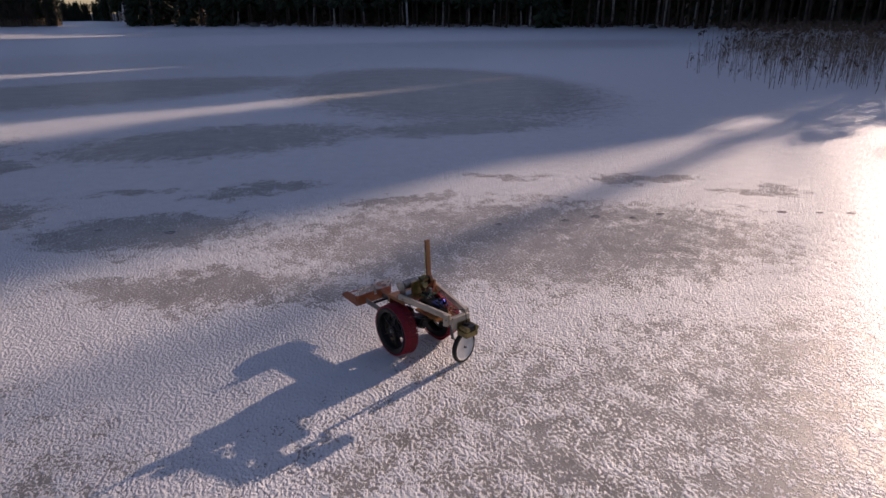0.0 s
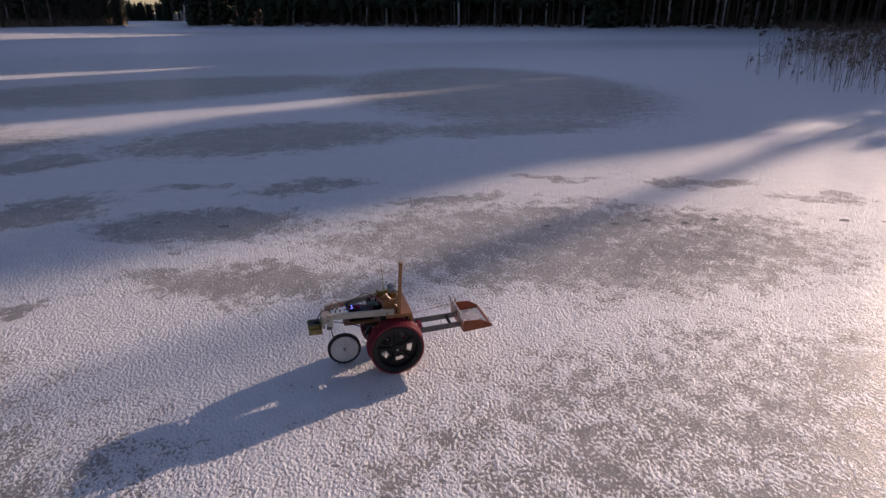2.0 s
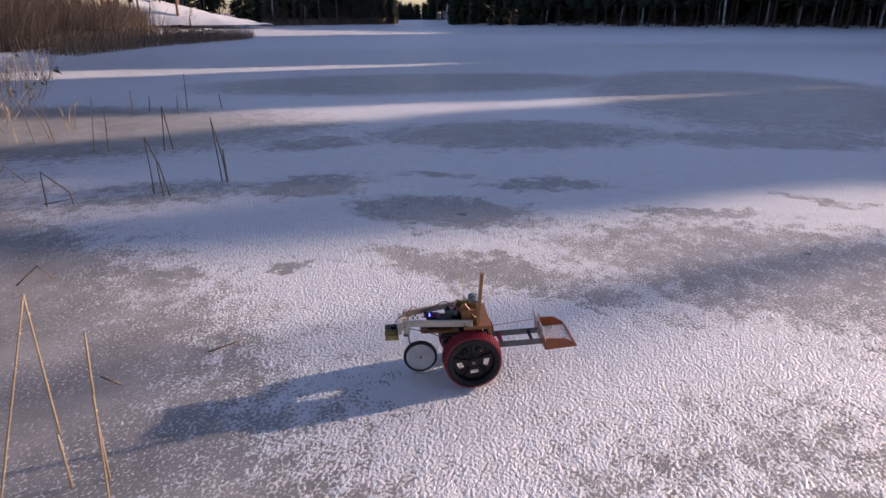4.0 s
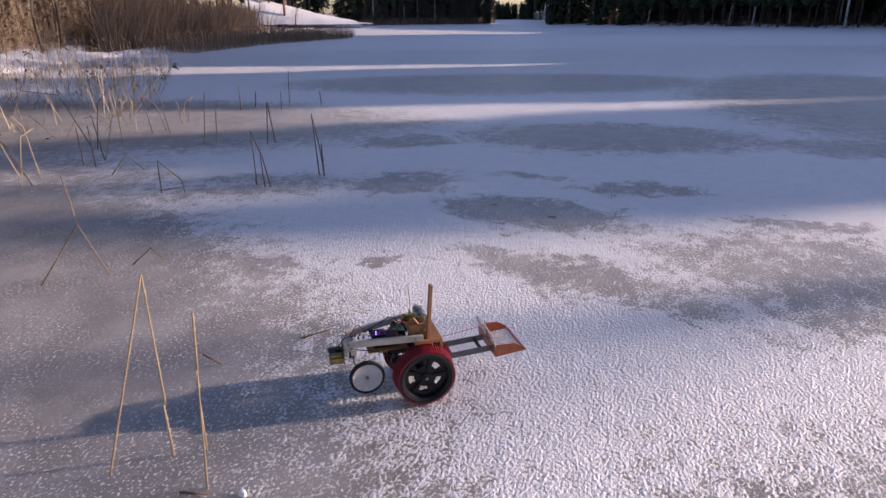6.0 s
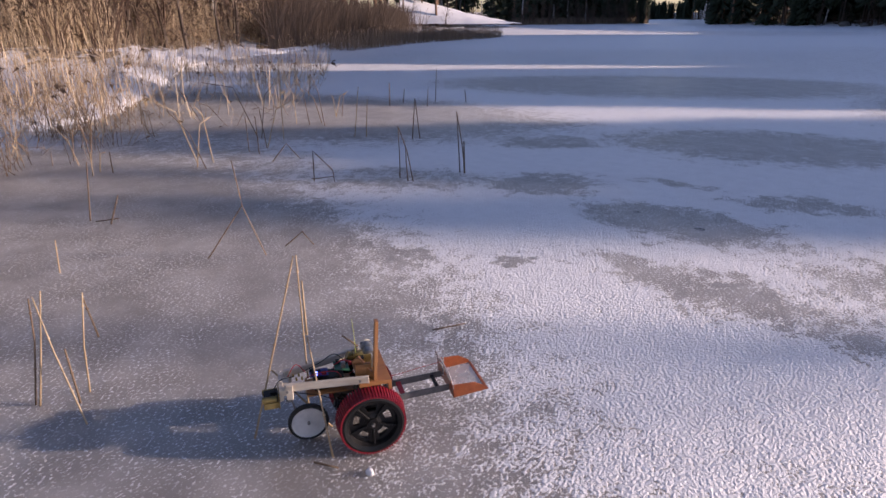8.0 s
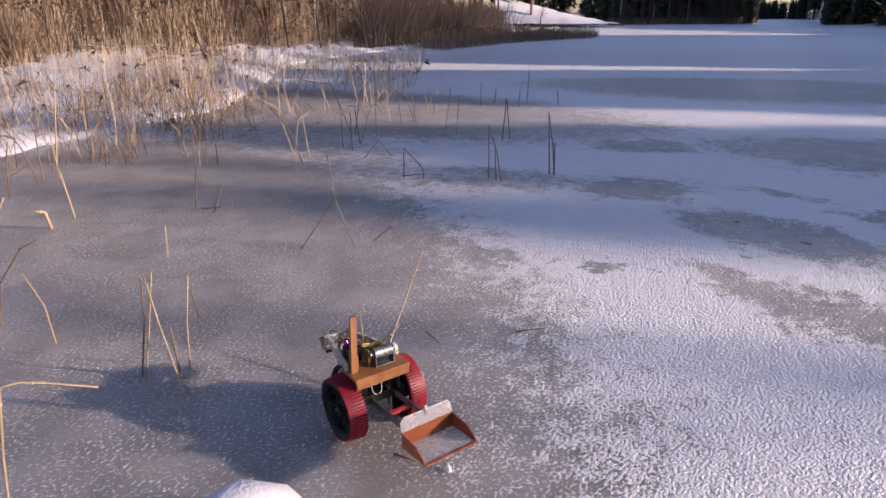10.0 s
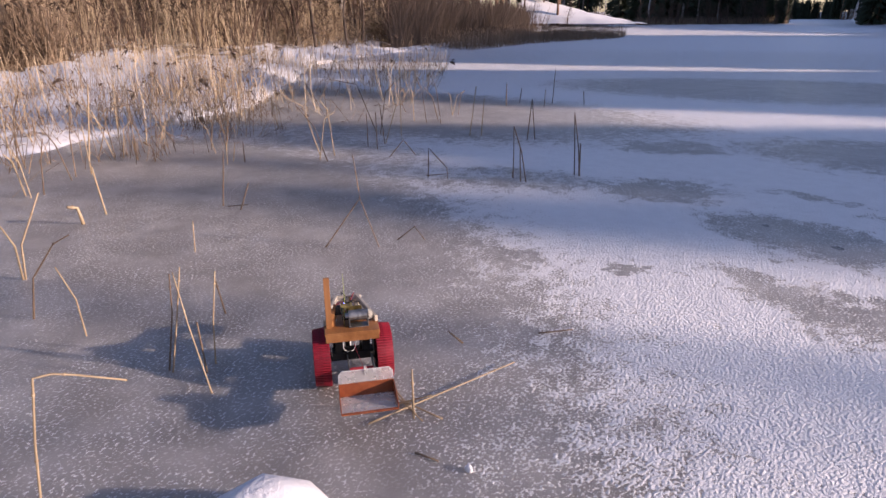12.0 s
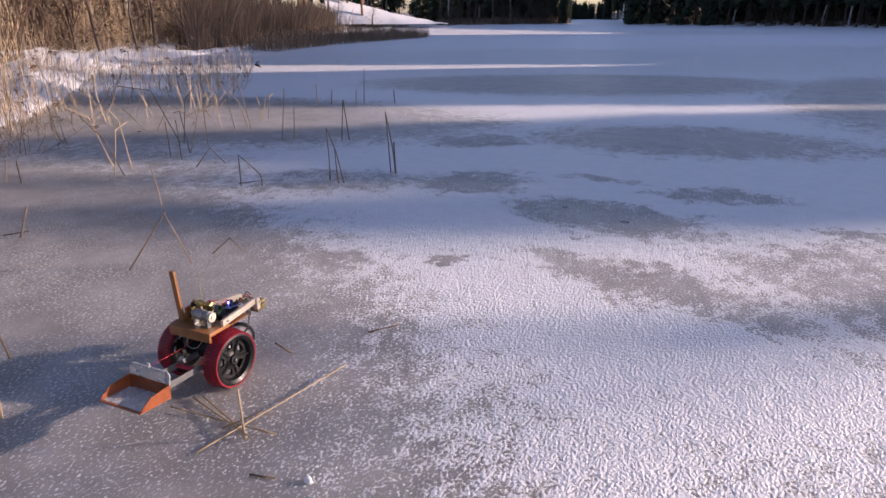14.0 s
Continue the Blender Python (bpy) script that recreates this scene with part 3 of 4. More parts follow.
def brush(name, places, label, height, material):
    """Low leafless scrub along a shore, too thick to count."""
    r = random.Random(name)
    verts, faces = [], []
    for x, y, z in places:
        for _ in range(7):
            a, l, h = r.uniform(0, 6.283), r.uniform(0.0, 0.7), r.uniform(*height)
            p, w = Vector((x + r.uniform(-.2, .2), y + r.uniform(-.2, .2), z - 0.05)), r.uniform(0.008, 0.02)
            m = p + Vector((math.cos(a) * l * h * 0.4, math.sin(a) * l * h * 0.4, h * 0.55))
            e = p + Vector((math.cos(a) * l * h, math.sin(a) * l * h, h))
            k = len(verts)
            for q, v in ((p, w), (m, w * 0.7), (e, w * 0.25)):
                verts += [(q.x - v, q.y, q.z), (q.x + v, q.y + v, q.z), (q.x, q.y - v, q.z)]
            for j in (0, 3):
                faces += [(k + j, k + j + 1, k + j + 4, k + j + 3), (k + j + 1, k + j + 2, k + j + 5, k + j + 4), (k + j + 2, k + j, k + j + 3, k + j + 5)]
    stuff_mesh(name, verts, faces, (material,), [0] * len(faces), label, "scrub")


def along_shore(a0, a1, count, off, seed):
    r = random.Random(seed)
    out = []
    for _ in range(count):
        a = radians(r.uniform(a0, a1))
        d = shore_radius(a) + r.uniform(*off)
        out.append((math.sin(a) * d, math.cos(a) * d, place_z(math.sin(a) * d, math.cos(a) * d)))
    return out


brush("far_scrub", along_shore(-26, 33, 900, (0.6, 10), 1), "dark leafless scrub under the far trees", (0.4, 1.6), TWIG)
brush("headland_scrub", along_shore(-41, -29.5, 900, (0.3, 12), 2), "brown leafless scrub on the headland", (0.2, 1.3), REED_OLD)
brush("willow_scrub", along_shore(-61.5, -50.0, 1700, (1.5, 15), 4), "dark brown leafless willow scrub behind the reed belt", (0.6, 2.4), BARK)
brush("bank_scrub", along_shore(-86, -47, 220, (11, 26), 3), "red-brown leafless scrub behind the reeds", (0.8, 2.4), TWIG)


def stone(bm, c, r, seed):
    made = bmesh.ops.create_icosphere(bm, subdivisions=2, radius=1.0)
    for v in made["verts"]:
        k = 1 + 0.35 * noise.noise(v.co * 1.3 + Vector((seed, 0, 0)))
        v.co = Vector(c) + Vector((v.co.x * r[0], v.co.y * r[1], v.co.z * r[2])) * k


for i, (x, y, r) in enumerate(((-27, 96, 0.8), (-24.5, 94.6, 0.6), (24.0, 76, 0.5))):
    bm = bmesh.new()
    stone(bm, (x, y, place_z(x, y) + r * 0.2), (r, r * 0.8, r * 0.55), i)
    tagged(part("boulder", bm, ROCK, smooth=True), "dark boulder half covered in snow at the shore", "stone")

bm = bmesh.new()
stone(bm, (-1.50, 0.21, 0.01), (0.17, 0.25, 0.145), 4)
tagged(part("snow_mound", bm, SNOW, smooth=True), "rounded white lump of snow on the bare ice", "snow mound")
bm = bmesh.new()
stone(bm, (-1.415, 0.89, 0.008), (0.016, 0.012, 0.013), 9)
tagged(part("snow_lump", bm, SNOW, smooth=True), "small white lump of snow on the ice", "snow lump")


# ---- single reeds in the ice ----
def stalk(points, r=0.0045, material=None, label="dry tan reed stalk frozen into the ice", name="reed_stalk"):
    """One reed with knots along it."""
    bm = bmesh.new()
    pts = []
    for a, b in zip(points, points[1:]):
        a, b = Vector(a), Vector(b)
        n = max(2, int((b - a).length / 0.05))
        pts += [a.lerp(b, k / n) for k in range(n)]
    pts.append(Vector(points[-1]))
    wire(bm, pts, r, 6, r * 0.7)
    for k in range(3, len(pts) - 1, 4):
        d = (pts[k + 1] - pts[k]).normalized() * 0.003
        rod(bm, pts[k] - d, pts[k] + d, r * 1.3, None, 6)
    return tagged(part(name, bm, material or REED, smooth=True), label, "reed", "reeds standing in the ice")


BENT, STANDING, OLD = "broken tan reed stalk bent over the ice", "dry tan reed stalk frozen into the ice", "thin dark reed stalk frozen into the ice"
for points, r, m, label in (
        (((-2.55, 0.22, -.02), (-2.555, 0.27, 0.22), (-2.55, 0.31, 0.44)), .004, REED, STANDING),
        (((-2.57, 0.21, -.02), (-2.57, 0.26, 0.25), (-2.555, 0.27, 0.42)), .004, REED_OLD, STANDING),
        (((-2.30, 0.32, -.02), (-2.43, 0.29, 0.25), (-2.54, 0.28, 0.43)), .0037, REED, BENT),
        (((-2.47, 0.34, -.02), (-2.475, 0.33, 0.23)), .0045, REED_OLD, STANDING),
        (((-2.525, 0.385, -.02), (-2.52, 0.40, 0.2), (-2.51, 0.43, 0.41)), .004, REED, STANDING),
        (((-2.98, 0.55, -.02), (-2.99, 0.52, 0.2)), .005, REED_OLD, STANDING),
        (((-1.99, -0.256, -.02), (-1.992, -0.23, 0.2), (-1.997, -0.196, 0.405), (-2.0, -0.15, 0.402), (-2.002, -0.092, 0.378), (-2.001, 0.032, 0.319)), .0045, REED, BENT),
        (((-3.42, -0.24, -.02), (-3.43, -0.2, 0.2), (-3.43, -0.09, 0.35), (-3.42, -0.02, 0.385)), .005, REED_OLD, BENT),
        (((-4.01, -0.27, -.02), (-4.0, -0.27, 0.2), (-3.99, -0.38, 0.52)), .006, REED, BENT),
        (((-4.01, -0.26, -.02), (-4.0, -0.24, 0.2), (-4.01, -0.11, 0.47)), .006, REED, STANDING),
        (((-5.12, 0.26, -.02), (-5.13, 0.22, 0.4), (-5.12, 0.30, 0.92)), .007, REED, STANDING),
        (((-4.95, 0.1, -.02), (-4.95, 0.08, 0.12), (-4.93, 0.02, 0.14)), .014, REED, BENT),
        (((-3.09, -0.04, -.02), (-3.1, -0.05, 0.18), (-3.12, -0.1, 0.34)), .004, REED, STANDING),
        (((-4.121, 3.961, -.02), (-4.128, 3.945, 0.28), (-4.137, 3.928, 0.56)), .0055, REED_OLD, OLD),
        (((-4.071, 3.978, -.02), (-4.095, 3.96, 0.26), (-4.137, 3.93, 0.55)), .006, REED_OLD, OLD),
        (((-4.085, 3.985, -.02), (-4.088, 3.975, 0.29)), .008, REED_OLD, OLD),
        (((-4.06, 3.96, -.02), (-4.075, 3.955, 0.2)), .007, REED_OLD, OLD),
        (((-4.412, 3.486, -.02), (-4.37, 3.45, 0.22), (-4.324, 3.403, 0.462)), .005, REED_OLD, OLD),
        (((-4.152, 3.423, -.02), (-4.24, 3.43, 0.25), (-4.324, 3.405, 0.46)), .006, REED_OLD, OLD),
        (((-4.20, 3.40, -.02), (-4.255, 3.43, 0.16), (-4.285, 3.451, 0.275)), .006, REED_OLD, OLD),
        (((-4.33, 3.42, -.02), (-4.34, 3.42, 0.05)), .008, REED_OLD, OLD),
        (((-5.691, 4.724, -.02), (-5.676, 4.763, 0.465)), .007, REED_OLD, OLD),
        (((-5.652, 4.813, -.02), (-5.676, 4.765, 0.46)), .007, REED_OLD, OLD),
        (((-8.02, 7.23, -.02), (-8.0, 7.24, 0.53)), .007, REED_OLD, OLD),
        (((-7.71, 6.77, -.02), (-7.70, 6.78, 0.27)), .007, REED_OLD, OLD),
        (((-7.62, 7.56, -.02), (-7.64, 7.55, 0.2)), .008, REED_OLD, OLD),
        (((-8.28, 6.74, -.02), (-8.26, 6.76, 0.24)), .009, REED_OLD, OLD),
        (((-8.18, 6.38, -.02), (-8.18, 6.38, 0.36)), .009, REED_OLD, OLD),
        (((-6.18, 4.42, -.02), (-6.17, 4.45, 0.44)), .007, REED, STANDING),
        (((-6.29, 4.33, -.02), (-6.24, 4.38, 0.58)), .007, REED, STANDING),
        (((-3.59, 1.31, -.02), (-3.49, 1.53, 0.31), (-3.50, 1.50, 0.58)), .0045, REED_OLD, OLD),
        (((-3.40, 1.61, -.02), (-3.48, 1.52, 0.32)), .004, REED_OLD, OLD),
        (((-3.47, 1.76, -.01), (-3.40, 1.86, 0.09), (-3.36, 1.92, -.01)), .0045, REED_OLD, OLD),
        (((-4.76, 2.80, -.02), (-4.75, 2.80, 0.27), (-4.64, 2.92, 0.1), (-4.62, 2.92, -.02)), .0055, REED_OLD, OLD),
        (((-4.78, 2.79, 0.02), (-4.62, 2.90, 0.05)), .0045, REED_OLD, OLD),
        (((-4.87, 1.03, -.02), (-4.86, 1.08, 0.42)), .006, REED_OLD, OLD),
        (((-4.70, 1.11, -.02), (-4.68, 1.19, 0.2)), .006, REED_OLD, OLD),
        (((-4.80, 1.05, 0.01), (-4.66, 1.16, 0.04)), .005, REED_OLD, OLD),
        (((-5.74, 2.92, -.02), (-5.68, 3.07, 0.17), (-5.66, 3.22, -.02)), .006, REED_OLD, OLD),
        (((-3.95, 0.62, -.02), (-3.93, 0.63, 0.2)), .0045, REED, STANDING),
        (((-2.10, 1.34, 0.004), (-2.16, 1.30, 0.05)), .005, REED_OLD, BENT),
        (((-1.99, 1.68, 0.004), (-1.93, 1.83, 0.006)), .004, REED_OLD, "short dark reed piece lying on the snow"),
        (((-1.58, 0.79, 0.004), (-1.50, 0.83, 0.006)), .004, REED_OLD, "short dark reed piece lying on the ice")):
    stalk(points, r, m, label)


def bundle(x, y, n, height, seed, spread, label):
    """A leaning clump of dead reeds by the bank."""
    r = random.Random(seed)
    for _ in range(n):
        a, h, l = r.uniform(0, 6.283), r.uniform(0.5, 1.0) * height, r.uniform(0, spread)
        px, py = x + r.gauss(0, 0.12), y + r.gauss(0, 0.12)
        b = (px + math.cos(a) * l * h * 0.5, py + math.sin(a) * l * h * 0.5, h * 0.6)
        e = (px + math.cos(a) * l * h * 1.2, py + math.sin(a) * l * h * 1.2, h * r.uniform(0.55, 1.0))
        stalk(((px, py, -0.02), b, e), 0.006, REED_OLD if r.random() < 0.6 else REED, label)


for i, (x, y, n, h) in enumerate(((-6.1, 2.35, 4, 0.9), (-6.4, 3.1, 4, 0.75), (-6.9, 3.5, 3, 1.0), (-7.0, 1.6, 4, 0.7), (-7.2, 0.6, 5, 0.9), (-6.6, 0.2, 3, 0.6), (-7.4, 4.4, 4, 0.8), (-7.9, 5.1, 3, 0.8), (-6.3, 1.5, 3, 0.35), (-7.3, -0.3, 4, 1.1), (-6.0, -0.4, 3, 0.6))):
    bundle(x, y, n, h, i, 0.5, "dead brown reed stalk leaning at the edge of the bank")

# old foot holes in the crust, refrozen dark
for i, (x, y) in enumerate(((0.38, 4.13), (0.86, 4.21), (1.09, 4.30), (1.35, 4.27), (1.58, 4.36), (2.48, 4.40), (2.75, 4.38), (2.97, 4.36), (-1.83, 3.97), (-2.33, 4.02))):
    bm = bmesh.new()
    r = 0.015 + 0.004 * (i % 3)
    lathe(bm, ((0.0001, 0.006), (r * 0.6, 0.007), (r * 1.1, 0.004), (r * 1.5, -0.004), (0.0001, -0.004)), 14)
    for v in bm.verts:
        v.co = Vector((v.co.x * 1.3, v.co.z, v.co.y * 0.35)) * (1 + 0.3 * noise.noise(Vector((v.co.x * 30 + i, v.co.z * 30, 0))))
    tagged(part("ice_hole", bm, DARK_ICE, smooth=True), "small refrozen dark footprint hole in the ice crust", "hole", "footprint holes across the ice").matrix_world = pose(x, y, 0)


# ---- the robot: x ahead, y to its left, z up from the ice between its drive wheels ----
RED = plain("red_tread", (0.15, 0.006, 0.014), (0.37, 0.016, 0.034), 60, 0.5, bump=0.0008)
BLACK = plain("black_plastic", (0.004, 0.004, 0.0045), (0.012, 0.012, 0.013), 50, 0.42, bump=0.0003, spec=0.35)
RUBBER = plain("black_rubber", (0.010, 0.010, 0.010), (0.03, 0.03, 0.03), 80, 0.7)
WHITE = plain("white_plastic", (0.60, 0.60, 0.58), (0.78, 0.78, 0.76), 30, 0.4, bump=0.0002)
CREAM = plain("cream_plastic", (0.55, 0.50, 0.40), (0.74, 0.69, 0.58), 30, 0.45)
PALE = plain("bare_pale_wood", (0.46, 0.38, 0.28), (0.72, 0.65, 0.54), 20, 0.6, stretch=(0.2, 1, 1))
BROWN = plain("varnished_brown_wood", (0.20, 0.075, 0.022), (0.42, 0.19, 0.065), 18, 0.42, stretch=(0.2, 1, 1))
STICK = plain("brown_wood_strip", (0.22, 0.09, 0.03), (0.45, 0.21, 0.08), 18, 0.45, stretch=(1, 1, 0.15))
STEEL = plain("grey_steel", (0.20, 0.20, 0.20), (0.42, 0.42, 0.41), 40, 0.42, 0.85)
GREY = plain("grey_painted_bar", (0.10, 0.105, 0.105), (0.21, 0.215, 0.21), 30, 0.5)
BRASS = plain("yellow_passivated_metal", (0.17, 0.125, 0.045), (0.42, 0.34, 0.14), 30, 0.35, 0.75)
ORANGE = plain("orange_plastic", (0.27, 0.066, 0.022), (0.48, 0.14, 0.045), 25, 0.35, **{"Transmission Weight": 0.2})
CLEAR = clear("scuffed_clear_plastic", (0.86, 0.84, 0.82))
GREENPCB = plain("green_circuit_board", (0.01, 0.05, 0.03), (0.03, 0.13, 0.07), 60, 0.4)
BLUE = plain("blue_board", (0.012, 0.02, 0.09), (0.03, 0.06, 0.25), 60, 0.4)
STRING = plain("red_cord", (0.35, 0.02, 0.03), (0.6, 0.06, 0.07), 200, 0.7)
YELLOWGREEN = plain("yellow_green_wire", (0.35, 0.42, 0.06), (0.55, 0.6, 0.15), 60, 0.5)
LED = Nodes("blue_lamp")
LED = LED.done((0.05, 0.08, 0.6), 0.3, **{"Emission Color": (0.12, 0.2, 1.0, 1), "Emission Strength": 9.0})

R = 0.112
SHRINK = Matrix.Diagonal((0.896, 1, 0.896, 1))
robot = tagged(new("wheeled_robot"), "home-built three-wheeled robot with red treaded wheels and a rear scoop", "robot")


bm = bmesh.new()
box(bm, (0.0072, 0.062, 0.0050), Matrix.Identity(4), 0)
RIB = bpy.data.meshes.new("rib")
bm.to_mesh(RIB)
bm.free()
RIB.materials.append(RED)


def drive_wheel(y):
    """A black five-spoke wheel with a red toothed tread; the outer face looks to the sign of y."""
    o = math.copysign(1, y)
    bm = bmesh.new()
    prof = ((0.088, -0.027), (0.114, -0.027), (0.114, 0.0302), (0.106, 0.0325), (0.092, 0.026), (0.086, 0.012), (0.086, -0.02))
    lathe(bm, prof if o > 0 else tuple((r, -y_) for r, y_ in prof), 44)
    lathe(bm, ((0.0001, -0.014 * o), (0.034, -0.014 * o), (0.034, 0.010 * o), (0.022, 0.014 * o), (0.020, 0.022 * o), (0.0001, 0.022 * o)), 22, False)
    # a dished web with five openings
    for i in range(5):
        a0 = 2 * math.pi * i / 5
        for k in range(8):
            a, b = a0 + 2 * math.pi * k / 40, a0 + 2 * math.pi * (k + 1) / 40
            open_ = k in (2, 3, 4, 5)
            bands = ((0.030, 0.047), (0.072, 0.090)) if open_ else ((0.030, 0.090),)
            for r0, r1 in bands:
                f = [(r0, a), (r1, a), (r1, b), (r0, b)]
                dish = lambda r: o * (0.008 - 0.35 * max(0, 0.06 - abs(r - 0.06)) * 0.25)
                top = [bm.verts.new((r * math.cos(t), dish(r) + 0.004 * o, r * math.sin(t))) for r, t in f]
                low = [bm.verts.new((r * math.cos(t), dish(r) - 0.006 * o, r * math.sin(t))) for r, t in f]
                bm.faces.new(top)
                bm.faces.new(low)
                for j in range(4):
                    bm.faces.new((top[j], top[(j + 1) % 4], low[(j + 1) % 4], low[j]))
        # raised spoke ribs
        rod(bm, (0.02 * math.cos(a0), 0.012 * o, 0.02 * math.sin(a0)), (0.09 * math.cos(a0), 0.016 * o, 0.09 * math.sin(a0)), 0.0045, 0.003, 6)
    bm.transform(SHRINK)
    wheel = part("drive_wheel", bm, BLACK, robot)
    bm = bmesh.new()
    lathe(bm, ((0.1135, -0.030), (0.117, -0.030), (0.119, -0.02), (0.120, 0), (0.119, 0.02), (0.117, 0.030), (0.1135, 0.030)), 60)
    bm.transform(SHRINK)
    part("tyre", bm, RED, wheel, "red tread with cross ribs")
    for i in range(68):
        rib = new("rib", RIB)
        rib.parent, rib.matrix_basis = wheel, Matrix.Rotation(-2 * math.pi * i / 68, 4, "Y") @ Matrix.Translation((0.1087, 0, 0)) @ pose(0, 0, 0, 0, 0, 7 * o)
    bm = bmesh.new()
    rod(bm, (0, 0.018 * o, 0), (0, 0.030 * o, 0), 0.007, 0.006, 6)
    part("axle_nut", bm, STEEL, wheel)
    wheel.location = (0, y, R)
    return wheel


WHEEL_L, WHEEL_R = drive_wheel(0.118), drive_wheel(-0.118)


def simple(name, material, build, label="", smooth=False):
    bm = bmesh.new()
    build(bm)
    return part(name, bm, material, robot, label, smooth)


simple("axle_beam", BLACK, lambda bm: (box(bm, (0.05, 0.17, 0.035), pose(0.0, 0, 0.118), 0.003), rod(bm, (0, -0.095, R), (0, 0.095, R), 0.012)))
for y in (0.052, -0.052):
    simple("drive_motor", BLACK, lambda bm: (rod(bm, (0.02, y, 0.135), (0.105, y, 0.155), 0.021, None, 18), rod(bm, (0.105, y, 0.155), (0.112, y, 0.157), 0.012), box(bm, (0.045, 0.03, 0.07), pose(0.0, y, 0.155), 0.003)), "black geared drive motor", False)
    simple("motor_bracket", STEEL, lambda bm: (box(bm, (0.05, 0.003, 0.10), pose(-0.01, y * 1.55, 0.180), 0.0008), box(bm, (0.05, 0.03, 0.003), pose(-0.01, y * 1.35, 0.2285), 0.0008)))
simple("deck", BROWN, lambda bm: (box(bm, (0.105, 0.205, 0.014), pose(-0.02, 0, 0.238), 0.002), box(bm, (0.012, 0.2, 0.03), pose(-0.068, 0, 0.222), 0.002)), "brown varnished wooden deck plank")
for y in (1, -1):
    simple("side_rail", PALE, lambda bm: bar(bm, (0.000, y * 0.098, 0.256), (0.262, y * 0.042, 0.238), 0.012, 0.024, 0.0015), "pale bare wooden side rail")
    simple("rail_foot", PALE, lambda bm: (box(bm, (0.02, 0.016, 0.05), pose(0.248, y * 0.052, 0.226, 0, 0, -12 * y), 0.0015),))
    simple("screw", STEEL, lambda bm: rod(bm, (0.255, y * 0.058, 0.232), (0.257, y * 0.0625, 0.232), 0.004))
    simple("screw", STEEL, lambda bm: rod(bm, (0.03, y * 0.1, 0.255), (0.03, y * 0.1035, 0.255), 0.004))
simple("front_block", PALE, lambda bm: (box(bm, (0.03, 0.095, 0.022), pose(0.262, 0, 0.222), 0.002), box(bm, (0.012, 0.085, 0.05), pose(0.274, 0, 0.215), 0.002)), "pale wooden cross block at the nose")
simple("nose_motor", BRASS, lambda bm: (box(bm, (0.05, 0.06, 0.022), pose(0.308, 0.01, 0.176), 0.002), box(bm, (0.003, 0.066, 0.055), pose(0.283, 0.01, 0.19), 0.0008), rod(bm, (0.29, 0.035, 0.199), (0.335, 0.035, 0.199), 0.010), rod(bm, (0.29, -0.012, 0.199), (0.335, -0.012, 0.199), 0.010)), "yellow metal geared steering motor")
simple("nose_gearbox", BLACK, lambda bm: (box(bm, (0.044, 0.054, 0.020), pose(0.308, 0.01, 0.198), 0.002), rod(bm, (0.30, 0.01, 0.205), (0.30, 0.01, 0.214), 0.012)))
simple("stick", STICK, lambda bm: bar(bm, (-0.020, 0.083, 0.218), (-0.034, 0.083, 0.455), 0.022, 0.011, 0.0012), "upright brown wooden strip")
simple("stick_brace", BROWN, lambda bm: (bar(bm, (-0.014, 0.074, 0.247), (0.034, 0.05, 0.310), 0.012, 0.03, 0.001), box(bm, (0.05, 0.012, 0.055), pose(0.012, 0.066, 0.270), 0.001)))
simple("antenna", YELLOWGREEN, lambda bm: wire(bm, curve([(0.03, 0.02, 0.262), (0.028, 0.018, 0.35), (0.035, 0.020, 0.44)], 4), 0.0016, 5, 0.0008), "thin yellow-green whip antenna")
simple("winch_motor", STEEL, lambda bm: (rod(bm, (-0.02, -0.060, 0.289), (-0.02, 0.008, 0.289), 0.0195, None, 20), rod(bm, (-0.02, 0.008, 0.289), (-0.02, 0.022, 0.289), 0.010, None, 14), rod(bm, (-0.02, -0.034, 0.289), (-0.02, -0.028, 0.289), 0.0215, None, 20)), "grey winch motor lying on the deck")
simple("winch_drum", CREAM, lambda bm: (rod(bm, (-0.022, -0.078, 0.289), (-0.022, -0.066, 0.289), 0.019, None, 22), rod(bm, (-0.022, -0.082, 0.289), (-0.022, -0.076, 0.289), 0.008, None, 12)), "cream plastic winch disc")
simple("motor_clamp", BRASS, lambda bm: (box(bm, (0.004, 0.05, 0.062), pose(0.018, -0.02, 0.278), 0.001), box(bm, (0.044, 0.004, 0.06), pose(0.0, 0.026, 0.277), 0.001), box(bm, (0.03, 0.03, 0.012), pose(0.02, 0.02, 0.312, 15, 10, 0), 0.001), rod(bm, (0.03, 0.0, 0.29), (0.055, 0.0, 0.30), 0.014, None, 14)), "yellow metal motor clamp")
simple("winch_bracket", STEEL, lambda bm: (box(bm, (0.036, 0.004, 0.062), pose(-0.02, -0.063, 0.275), 0.0008), box(bm, (0.036, 0.004, 0.050), pose(-0.02, 0.006, 0.269), 0.0008), box(bm, (0.038, 0.072, 0.003), pose(-0.02, -0.028, 0.2465), 0.0006)), "bent grey metal winch bracket")
simple("relay", BLACK, lambda bm: (box(bm, (0.020, 0.018, 0.026), pose(0.016, 0.046, 0.300), 0.001), box(bm, (0.026, 0.024, 0.004), pose(0.016, 0.046, 0.285), 0.0006)), "small black relay box")
simple("battery", BLACK, lambda bm: box(bm, (0.10, 0.06, 0.04), pose(0.12, 0.0, 0.222), 0.004), "black battery pack between the rails")
simple("battery_tray", BROWN, lambda bm: box(bm, (0.15, 0.10, 0.006), pose(0.12, 0, 0.198), 0.001))
